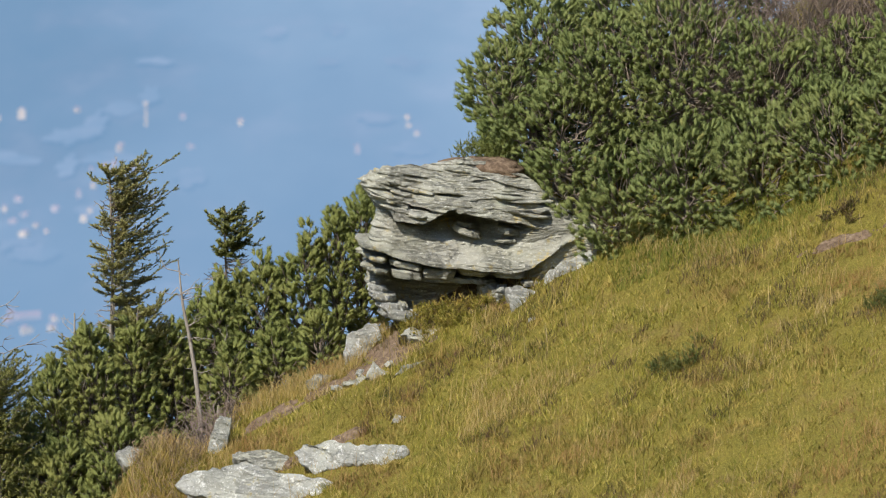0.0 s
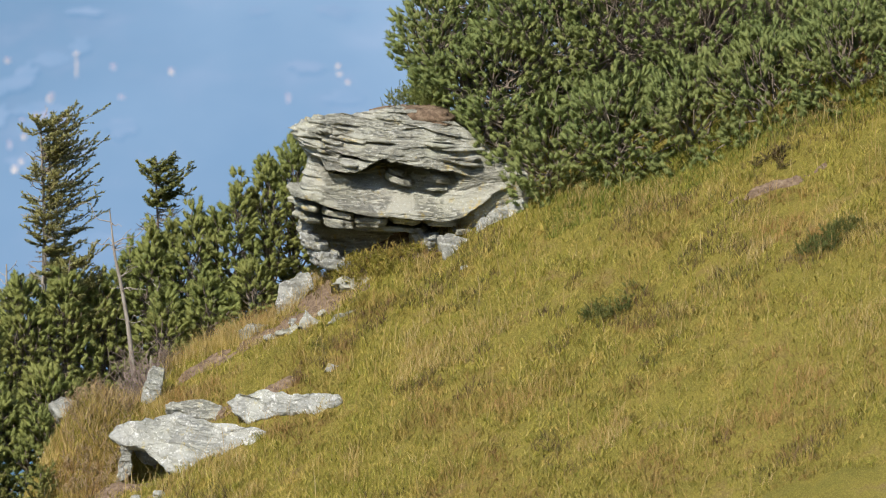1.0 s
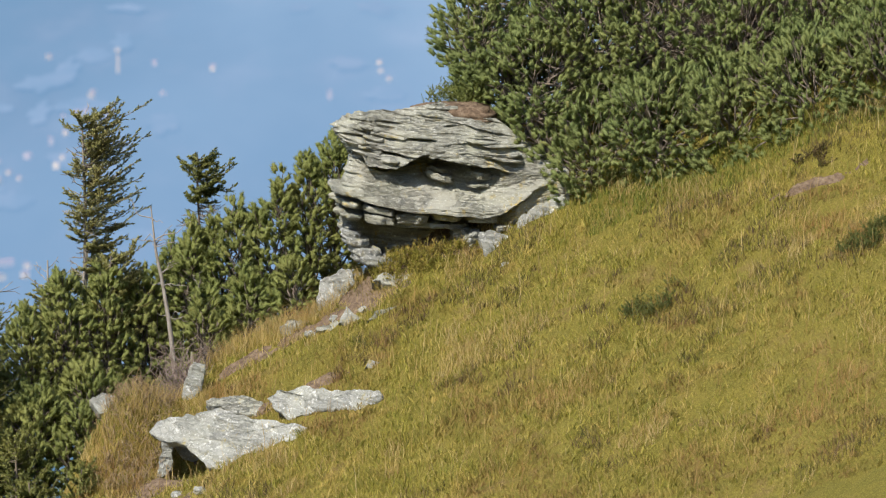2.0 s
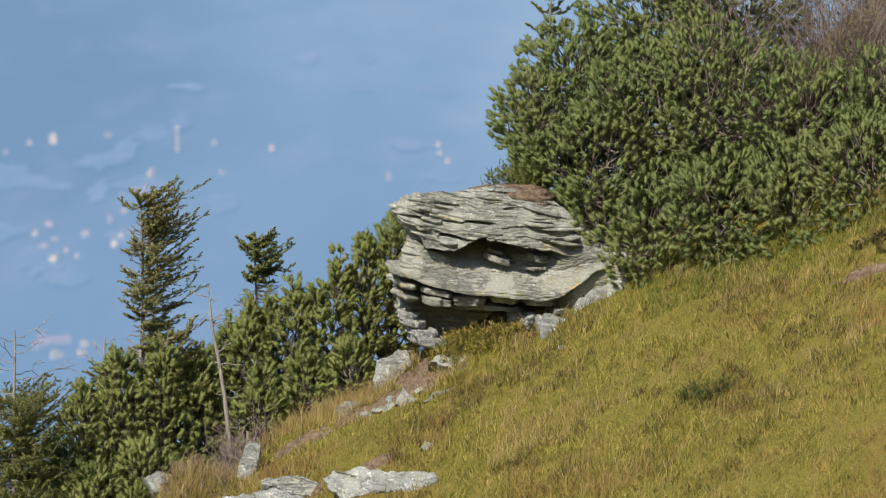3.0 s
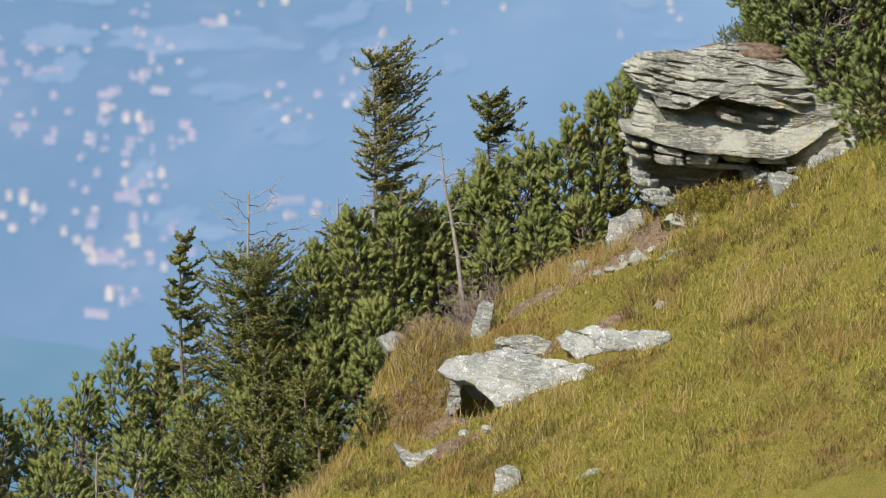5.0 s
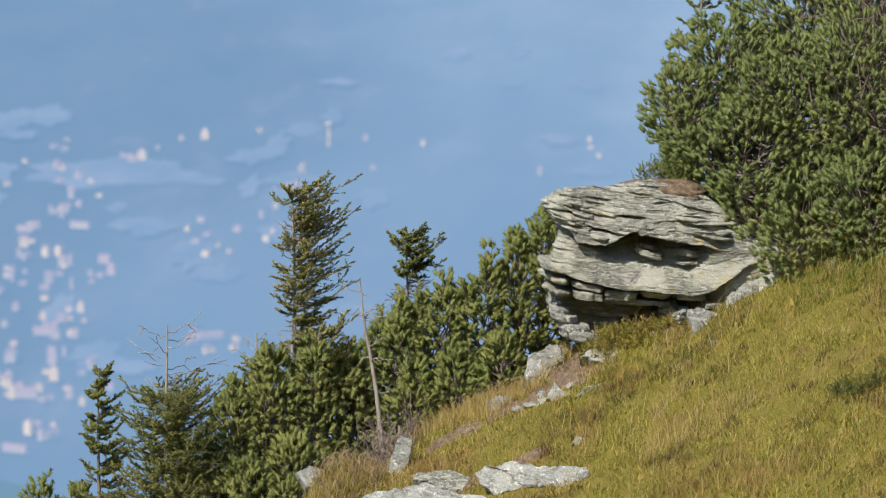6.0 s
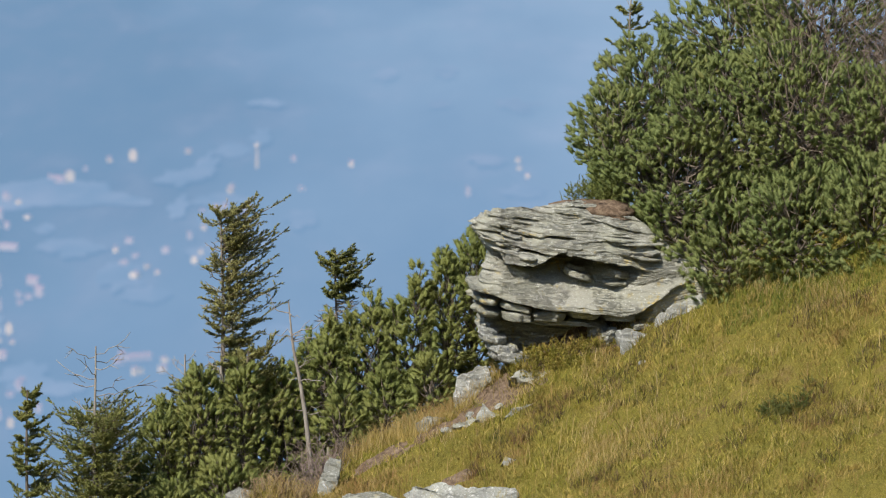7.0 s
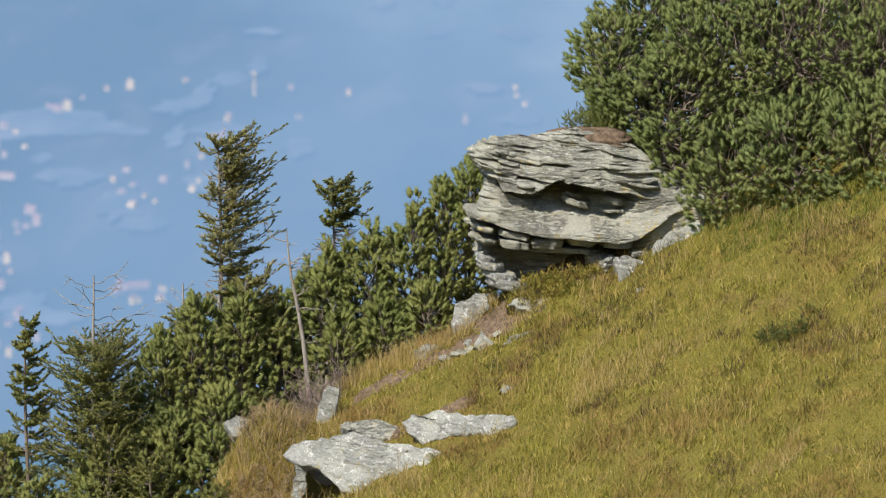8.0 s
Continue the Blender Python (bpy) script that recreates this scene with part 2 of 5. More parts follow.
def lumps(x, y, z=0.0, seed=0):
    """Smooth value noise between -1 and 1, for arrays."""
    x, y, z = np.broadcast_arrays(np.asarray(x, float), np.asarray(y, float), np.asarray(z, float))
    ix, iy, iz = (np.floor(a).astype(np.int64) for a in (x, y, z))
    fx, fy, fz = x - ix, y - iy, z - iz
    fx, fy, fz = (f * f * (3 - 2 * f) for f in (fx, fy, fz))
    out = 0
    for dx in (0, 1):
        for dy in (0, 1):
            for dz in (0, 1):
                w = (fx if dx else 1 - fx) * (fy if dy else 1 - fy) * (fz if dz else 1 - fz)
                out = out + w * hash3(ix + dx, iy + dy, iz + dz, seed)
    return out


def rough(x, y, z=0.0, seed=0, octaves=4, gain=0.5):
    total, amp = 0, 1.0
    for k in range(octaves):
        total = total + amp * lumps(x * 2 ** k, y * 2 ** k, np.asarray(z) * 2 ** k, seed + k)
        amp *= gain
    return total


# ---- the ground ----
RIM_X = np.array([-60.0, -6.0, -4.0, -2.8, -2.1, -1.45, -1.05, 0.25, 0.8, 1.6, 3.0, 6.0, 12.0, 60.0])
RIM_Y = np.array([47.0, 47.4, 47.7, 48.1, 48.85, 49.55, 50.45, 50.6, 51.2, 52.2, 53.4, 55.5, 59.0, 80.0])
VALLEY = -411.0


def softmax(a, b, k):
    return b + k * np.logaddexp(0, (np.asarray(a, float) - b) / k)


def ground_z(x, y):
    """The slope: a meadow that rises to the right and away, a rim behind which it falls to the valley, and a gully before the camera."""
    x, y = np.asarray(x, float), np.asarray(y, float)
    xs = 45 * np.tanh(x / 45)
    meadow = 0.66 + 0.45 * (xs - 1.23) + 0.25 * (np.clip(y, -200, 5000) - 50.5)
    over = y - np.interp(x, RIM_X, RIM_Y)
    meadow = meadow - 0.85 * softmax(over, 0.0, 0.16)
    near = 7.35 - 0.33 * np.clip(y, -700, 5000) + 0.3 * xs
    z = softmax(meadow, near, 0.6)
    z = z - 0.12 * np.exp(-((x - 1.65) / 0.5) ** 2 - ((y - 50.1) / 0.65) ** 2)
    z = z + 0.72 * np.exp(-((x + 1.95) / 0.62) ** 2 - ((y - 49.3) / 0.6) ** 2)
    z = z + 0.10 * np.exp(-((x - 1.05) / 0.45) ** 2 - ((y - 50.48) / 0.26) ** 2)
    z = z - 0.42 * np.exp(-((x + 1.10) / 0.27) ** 2 - ((y - 48.50) / 0.32) ** 2)
    fade = np.exp(-((x - 2) / 14) ** 4 - ((y - 48) / 12) ** 4)
    z = z + fade * (0.085 * rough(x * 0.75, y * 0.75, 0, 5, 3) + 0.042 * rough(x * 2.9, y * 2.9, 0, 9, 4))
    return softmax(z, VALLEY, 3.0)


def lines(lo, hi, step, end_lo, end_hi):
    """Grid lines, fine between lo and hi, ever wider beyond."""
    out = list(np.arange(lo, hi, step))
    s, p = step, out[-1]
    while p < end_hi:
        s *= 1.13
        p = min(p + s, end_hi)
        out.append(p)
    s, p = step, lo
    while p > end_lo:
        s *= 1.13
        p = max(p - s, end_lo)
        out.insert(0, p)
    return np.array(out)


def build_ground():
    xs, ys = lines(-7, 11, 0.12, -4900, 4900), lines(40.5, 57, 0.12, -4900, 4985)
    gx, gy = np.meshgrid(xs, ys)
    gz = ground_z(gx, gy)
    nx, ny = len(xs), len(ys)
    i = np.arange(nx * ny).reshape(ny, nx)
    quads = np.stack([i[:-1, :-1], i[:-1, 1:], i[1:, 1:], i[1:, :-1]], -1).reshape(-1, 4)
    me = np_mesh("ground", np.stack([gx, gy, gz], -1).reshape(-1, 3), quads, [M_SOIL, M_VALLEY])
    # faces far down take the valley material with its painted haze
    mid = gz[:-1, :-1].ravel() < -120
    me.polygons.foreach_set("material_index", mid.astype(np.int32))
    smooth(me)
    tagged(new("ground", me), "yellow-green alpine meadow slope falling to a valley in painted blue haze", "ground", kind="structure")


build_ground()


# ---- rocks ----
def slab_mesh(name, mat, cx, cy, rx, ry, z0, z1, dip=0.0, tilt=0.0, seed=0, profile=((0, 0), (1, 0)), n=104, levels=8, power=3.0, jag=0.05, bowl=0.0, turn=0.0, corners=0, facets=0, cleft=0.05, outline=()):
    """A slab of bedded rock between z0 and z1 at (cx, cy): a ragged outline with half widths rx and ry, sides stepped along thin beds.
    profile: height share and how far the side stands out there, in metres; dip, tilt and bowl: slope of the beds along x and y, and their curve.
    corners: an outline of that many straight broken edges in place of a rounded one; facets: broken planes across the top; cleft: depth of upright joints."""
    rng = np.random.default_rng(seed)
    th = np.linspace(0, 2 * math.pi, n, endpoint=False)
    c, s = np.cos(th), np.sin(th)
    if len(outline):
        base = 9.0 + 0 * th
        for (ax, ay), (bx, by) in zip(outline, tuple(outline[1:]) + tuple(outline[:1])):
            ex, ey = bx - ax, by - ay
            det = c * ey - s * ex
            det = np.where(np.abs(det) < 1e-6, 1e-6, det)
            along, share = (ax * ey - ay * ex) / det, (ax * s - ay * c) / det
            base = np.where((along > 0) & (share >= -0.001) & (share <= 1.001), np.minimum(base, along), base)
        base = np.minimum(base, 2.5)
    elif corners:
        phi = (np.arange(corners) + rng.uniform(-0.36, 0.36, corners)) * 2 * math.pi / corners + rng.uniform(0, 6)
        reach = rng.uniform(0.80, 1.0, corners)
        cosd = np.cos(th[:, None] - phi[None])
        base = np.min(np.where(cosd > 0.05, reach[None] / np.maximum(cosd, 0.05), 9.0), 1)
        base = np.minimum(base, 1.22)
    else:
        base = (np.abs(c) ** power + np.abs(s) ** power) ** (-1 / power)
    ox, oy = base * c, base * s
    px, py = ox * rx, oy * ry
    wx, wy = px + cx, py + cy
    edge = jag * (1.6 * lumps(wx * 1.7, wy * 1.7, z0 * 1.1, 991) + 0.7 * lumps(wx * 5, wy * 5, z0 * 4, 992) + 0.6 * lumps(px * 5, py * 5, seed * 1.3, seed + 1) + 0.55 * lumps(px * 14, py * 14, 0, seed + 2) + 0.3 * lumps(px * 40, py * 40, 0, seed + 3))
    joint = np.maximum(0, 1 - np.abs(lumps(px * 3.2, py * 3.2, 7.7, seed + 4)) / 0.10)
    pf, po = np.array([p[0] for p in profile]), np.array([p[1] for p in profile])
    rings = []
    fs = np.linspace(0, 1, levels + 1)
    hgt = z1 - z0
    bev = min(0.25 * hgt, 0.014)
    step = rng.uniform(-1, 1, levels + 1) * 0.35 * jag
    for k, f in enumerate(fs):
        z = z0 + hgt * f
        off = np.interp(f, pf, po) + edge + step[k] * (0.6 + 0.8 * lumps(px * 2.5, py * 2.5, k * 3.1, seed + 12)) - cleft * joint
        off = off + 0.45 * jag * lumps(px * 2.0, py * 2.0, z * 26, seed + 5) + 0.35 * jag * lumps(px * 9, py * 9, z * 45, seed + 6) + 0.22 * jag * lumps(px * 30, py * 30, z * 60, seed + 7)
        if f == 0 or f == 1:
            off = off - bev
        wob = 0.10 * hgt * lumps(px * 3, py * 3, k * 1.9, seed + 13) if 0 < f < 1 else 0.0
        rings.append((ox * (rx + off), oy * (ry + off), z + wob + 0 * ox))
    out = []
    for sc in (0.96, 0.88, 0.74, 0.55, 0.3):
        x, y, z = rings[-1]
        out.append((x * sc, y * sc, z + 0.014 * rough(x * sc * 6, y * sc * 6, 0, seed + 8, 3)))
    low = []
    for sc in (0.3, 0.65, 0.92):
        x, y, z = rings[0]
        low.append((x * sc, y * sc, z + 0.012 * rough(x * sc * 5, y * sc * 5, 3, seed + 9, 3)))
    allr = low + rings + out
    X = np.concatenate([r[0] for r in allr] + [[0.0], [0.0]])
    Y = np.concatenate([r[1] for r in allr] + [[0.0], [0.0]])
    Z = np.concatenate([r[2] for r in allr] + [[z0], [z1]])
    for k in range(facets):
        a = rng.uniform(0, 2 * math.pi)
        q = (X / rx) * math.cos(a) + (Y / ry) * math.sin(a)
        Z = np.minimum(Z, np.maximum(z1 - rng.uniform(0.25, 0.9) * hgt * np.maximum(0, q - rng.uniform(0.0, 0.55)) - rng.uniform(0, 0.12) * hgt, z0 + 0.02))
    Z = Z + dip * X + tilt * Y + bowl * X * X + 0.03 * lumps(X * 1.3 + 5, Y * 1.3, 0, seed + 11)
    ct, st = math.cos(radians(turn)), math.sin(radians(turn))
    X, Y = X * ct - Y * st, X * st + Y * ct
    m = len(allr)
    i = np.arange(m * n).reshape(m, n)
    j = np.roll(i, -1, axis=1)
    quads = np.stack([i[:-1], j[:-1], j[1:], i[1:]], -1).reshape(-1, 4)
    caps = np.concatenate([np.stack([j[0], i[0], np.full(n, m * n)], -1), np.stack([i[-1], j[-1], np.full(n, m * n + 1)], -1)])
    return np_mesh(name, np.stack([X + cx, Y + cy, Z], -1), [quads, caps], mat)


FRONT = 50.42       # the outcrop's front
# the outcrop's bedding lines from end to end (x, z), and how far the face stands out along each (x, metres before FRONT)
TOP_EDGE = ((0.28, 2.0), (0.43, 2.08), (0.58, 2.12), (1.03, 2.12), (1.28, 2.17), (1.49, 2.14), (1.74, 2.10), (1.94, 2.01), (2.14, 1.865), (2.31, 1.71), (2.54, 1.56))
TOP_OUT = ((0.28, -0.12), (0.58, -0.30), (0.93, -0.46), (1.74, -0.50), (2.14, -0.36), (2.53, -0.20))
BROW = ((0.28, 1.825), (0.43, 1.76), (0.55, 1.724), (0.60, 1.613), (0.88, 1.575), (1.08, 1.657), (1.19, 1.715), (1.25, 1.681), (1.57, 1.618), (1.85, 1.584), (2.08, 1.53), (2.53, 1.49))
BROW_OUT = ((0.28, -0.02), (0.55, 0.04), (0.88, 0.05), (1.19, 0.0), (1.57, 0.05), (1.85, 0.02), (2.08, -0.03), (2.53, -0.06))
HOLLOW_DEEP = ((0.28, 0.05), (0.43, 0.10), (0.65, 0.16), (0.93, 0.42), (1.30, 0.50), (1.60, 0.44), (1.80, 0.28), (1.95, 0.06), (2.08, 0.0))
BELLY_TOP = ((0.28, 1.72), (0.43, 1.673), (0.65, 1.58), (0.93, 1.437), (1.26, 1.339), (1.66, 1.306), (1.83, 1.347), (1.98, 1.36), (2.18, 1.43), (2.53, 1.48))
BELLY_OUT = ((0.28, -0.05), (0.65, -0.05), (0.93, -0.10), (1.25, -0.15), (1.65, -0.14), (1.83, -0.08), (2.08, -0.04), (2.53, -0.06))
LIP = ((0.28, 1.383), (0.43, 1.356), (0.68, 1.256), (1.0, 1.191), (1.43, 1.162), (1.73, 1.118), (1.98, 1.148), (2.18, 1.259), (2.28, 1.363), (2.53, 1.469))
LIP_OUT = ((0.28, 0.0), (0.68, 0.05), (1.0, 0.08), (1.72, 0.08), (1.97, 0.06), (2.27, 0.02), (2.53, -0.04))
UNDER_OUT = ((0.28, -0.16), (0.45, -0.30), (0.65, -0.44), (1.5, -0.50), (1.8, -0.36), (2.1, -0.05), (2.6, -0.02))
WINDWARD_END = ((0.0, 0.62), (0.60, 0.60), (0.67, 0.46), (0.77, 0.395), (0.87, 0.335), (0.98, 0.32), (1.09, 0.33), (1.35, 0.30), (1.42, 0.33), (1.56, 0.38), (1.69, 0.42), (1.81, 0.33), (1.92, 0.27), (1.99, 0.28), (2.06, 0.34), (2.2, 0.42))
CREVICES = (((0.45, 1.957), (0.93, 1.832), 0.07), ((0.98, 1.853), (1.33, 1.829), 0.12), ((1.58, 1.845), (1.93, 1.811), 0.07), ((1.93, 1.811), (2.51, 1.597), 0.12),
            ((0.41, 1.792), (1.08, 1.661), 0.12), ((0.33, 1.919), (0.68, 1.869), 0.07), ((1.38, 1.961), (1.58, 1.956), 0.06), ((0.62, 2.03), (1.02, 1.975), 0.05), ((1.05, 2.06), (1.45, 2.04), 0.04))


def along(points, u):
    return np.interp(u, [p[0] for p in points], [p[1] for p in points])


def face_mesh(name, mat):
    """The outcrop's one connected body: bedded cap, shaded hollow below its brow, smooth belly, lip and the recess under it."""
    rows = np.concatenate([np.arange(0.0, 2.20, 0.0065), np.arange(2.20, 2.42, 0.02)])
    share = np.linspace(0, 1, 250) ** 1.15
    z, v = np.meshgrid(rows, share, indexing="ij")
    end = along(WINDWARD_END, z) + 0.022 * lumps(z * 16, 0 * z, 0, 611) + 0.016 * lumps(z * 45, 0 * z, 0, 612)
    u = end + (2.64 - end) * v
    top, brow, belly, lip = along(TOP_EDGE, u), along(BROW, u), along(BELLY_TOP, u), along(LIP, u)
    top = top + 0.012 * lumps(u * 7, 0 * u, 0, 613) + 0.008 * lumps(u * 22, 0 * u, 0, 614)
    brow = np.minimum(brow + 0.010 * lumps(u * 9, 0 * u, 0, 615) + 0.006 * lumps(u * 30, 0 * u, 0, 616), top - 0.05)
    belly = np.minimum(belly, brow - 0.03)
    lip = np.minimum(lip + 0.008 * lumps(u * 12, 0 * u, 0, 617), belly - 0.02)
    o_top, o_brow, o_belly, o_lip, o_under = (along(c, u) for c in (TOP_OUT, BROW_OUT, BELLY_OUT, LIP_OUT, UNDER_OUT))
    o_deep = np.minimum(o_brow - along(HOLLOW_DEEP, u), o_belly)
    thick = 0.05 * np.clip((2.2 - u) / 0.4, 0.3, 1)

    def between(a, b, power=1.0):
        return np.clip((a - z) / np.maximum(a - b, 1e-4), 0, 1) ** power

    out = o_top + (o_brow - o_top) * between(top, brow, 0.85)
    out = np.where(z < brow, o_brow + (o_deep - o_brow) * between(brow, brow - 0.018), out)
    out = np.where(z < brow - 0.018, o_deep + (o_belly - o_deep) * between(brow - 0.018, belly, 2.2), out)
    out = np.where(z < belly, o_belly + (o_lip - o_belly) * between(belly, lip, 1.25), out)
    out = np.where(z < lip, o_lip + 0.01 * between(lip, lip - thick), out)
    out = np.where(z < lip - thick, o_lip + (o_under - o_lip) * between(lip - thick, lip - thick - 0.02), out)
    out = np.where(z < lip - thick - 0.02, o_under + 0.05 * between(0.9, 0.45), out)
    out = out + 0.24 * np.exp(-((u - 0.42) / 0.17) ** 2 - ((z - 0.78) / 0.20) ** 4) * (z < 1.03)
    # bedding: in the cap it dips to leeward, in the belly it follows the lip
    cap = np.clip((z - belly) / np.maximum(brow - belly, 0.02), 0, 1)
    dipped = z + np.interp(u, (0.2, 0.95, 1.6, 2.6), (0.0, 0.20, 0.23, 0.46))
    bed = cap * dipped + (1 - cap) * (z - 0.8 * lip + 3.0)
    zone = np.select([z > brow, z > belly, z > lip, z > lip - thick], [0.024, 0.020, 0.0045, 0.010], 0.026) * np.clip((2.25 - u) / 0.4, 0.3, 1)
    for size, share_of, seed in ((0.052, 1.0, 621), (0.019, 0.42, 631)):
        q = bed / size + 0.9 * lumps(u * 1.1, bed * 4, 0, seed) + 0.25 * lumps(u * 5, bed * 9, 0, seed + 1)
        k = np.floor(q)
        f = q - k
        lens = lumps(u * 1.8 + k * 5.71, k * 3.13, 0, seed + 2) + 0.4 * lumps(u * 8 + k * 2.3, k * 7.7, 0, seed + 3)
        gate = np.clip(2.2 * lumps(u * 1.4 + k * 9.1, k * 1.7, 0, seed + 4) + 0.15, 0, 1)
        out = out + share_of * zone * (lens + 0.6 * (0.5 - f) - 1.15 * gate * (f < 0.22))
    for (ax, az), (bx, bz), deep in CREVICES:
        t = (u - ax) / (bx - ax)
        line = az + (bz - az) * t + 0.012 * lumps(u * 8, 0 * u, deep * 50, 641)
        out = out - deep * np.clip(4 * t, 0, 1) * np.clip(4 * (1 - t), 0, 1) * np.clip(1.5 - np.abs(z - line) / 0.012, 0, 1)
    out = out + 0.020 * rough(u * 2.6, z * 2.6, 0, 651, 3) * np.where((z < belly) & (z > lip), 0.45, 1.0) + 0.004 * rough(u * 22, z * 30, 0, 655, 3)
    # rounded windward end, and the top running back
    turn = np.clip(1 - (u - end) / 0.24, 0, 1)
    back = 0.34 * (1 - np.sqrt(np.maximum(1 - turn ** 2, 0)))
    over = np.maximum(z - top, 0)
    y = FRONT - out + back + 4.2 * over
    zz = np.where(over > 0, top - 0.72 * over + 0.008 * rough(u * 9, over * 30, 0, 661, 3), z)
    nz, nu = z.shape
    i = np.arange(nz * nu).reshape(nz, nu)
    quads = np.stack([i[:-1, :-1], i[:-1, 1:], i[1:, 1:], i[1:, :-1]], -1).reshape(-1, 4)
    front = np.stack([u, y, zz], -1).reshape(-1, 3)
    # close it behind
    rim = np.concatenate([i[:, 0][::-1], i[0, 1:], i[1:, -1]])
    behind = front[rim].copy()
    behind[:, 2] -= 0.32 * (52.1 - behind[:, 1]) + 0.05
    behind[:, 0] += np.where(behind[:, 0] < 1.2, 0.25, 0.0)
    behind[:, 1] = 52.1
    m = nz * nu + np.arange(len(rim))
    quads = np.concatenate([quads, np.stack([rim[:-1], m[:-1], m[1:], rim[1:]], -1)])
    return smooth(np_mesh(name, np.concatenate([front, behind]), quads, mat))


def plate_mesh(name, mat, outline, lean, thick, seed, swing=0.0, jag=0.012, relief=0.017, n=110):
    """A broken plate of rock: its outline (x, z) lies on a plane that leans back by lean metres for each metre of height; thick: metres behind that plane; swing: by how much the plane comes nearer with each metre of x."""
    pts = np.array(outline, float)
    ring = np.concatenate([pts, pts[:1]])
    way = np.concatenate([[0], np.cumsum(np.linalg.norm(np.diff(ring, axis=0), axis=1))])
    s = np.linspace(0, way[-1], n, endpoint=False)
    edge = np.stack([np.interp(s, way, ring[:, k]) for k in (0, 1)], -1)
    mid = edge.mean(0)
    edge = edge + (edge - mid) * 0.02 + jag * np.stack([lumps(s * 14, 0 * s, 0, seed) + 0.5 * lumps(s * 45, 0 * s, 0, seed + 1), lumps(s * 14, 9 + 0 * s, 0, seed) + 0.5 * lumps(s * 45, 9 + 0 * s, 0, seed + 1)], -1)
    normal = np.array([-swing, -1.0, lean]) / math.sqrt(1 + lean * lean + swing * swing)
    rings = []
    for size in np.linspace(0.06, 1.0, 26):
        q = mid + (edge - mid) * size
        # low steps where thin beds have broken away, and joints across them
        b = q[:, 1] * 1.3 + 0.25 * q[:, 0] + 0.05 * lumps(q[:, 0] * 3, q[:, 1] * 3, 0, seed + 2)
        step = np.floor(b / 0.07 + 0.5 * lumps(q[:, 0] * 5, q[:, 1] * 5, 0, seed + 3))
        d = relief * (0.9 * lumps(step * 3.7, 0 * step, 0, seed + 4) + 1.2 * rough(q[:, 0] * 4, q[:, 1] * 4, 0, seed + 5, 4)) - (0.010 if size > 0.97 else 0.0)
        rings.append((q, d))
    for back, grow in ((0.25, 1.0), (0.5, 0.985), (0.8, 1.0), (1.0, 0.93)):
        q = mid + (edge - mid) * grow * (1 + 0.015 * lumps(s * 20, back * 40 + 0 * s, 0, seed + 6))[:, None]
        rings.append((q, -thick * back + 0 * s))
    V = np.concatenate([np.stack([q[:, 0], lean * q[:, 1] - swing * q[:, 0], q[:, 1]], -1) + d[:, None] * normal for q, d in rings])
    tip = np.array([mid[0], lean * mid[1] - swing * mid[0], mid[1]])
    V = np.concatenate([V, [tip, tip - thick * normal]])
    m = len(rings)
    i = np.arange(m * n).reshape(m, n)
    j = np.roll(i, -1, axis=1)
    quads = np.stack([i[:-1], i[1:], j[1:], j[:-1]], -1).reshape(-1, 4)
    caps = np.concatenate([np.stack([np.full(n, m * n), i[0], j[0]], -1), np.stack([j[-1], i[-1], np.full(n, m * n + 1)], -1)])
    return np_mesh(name, V, [quads, caps], mat)


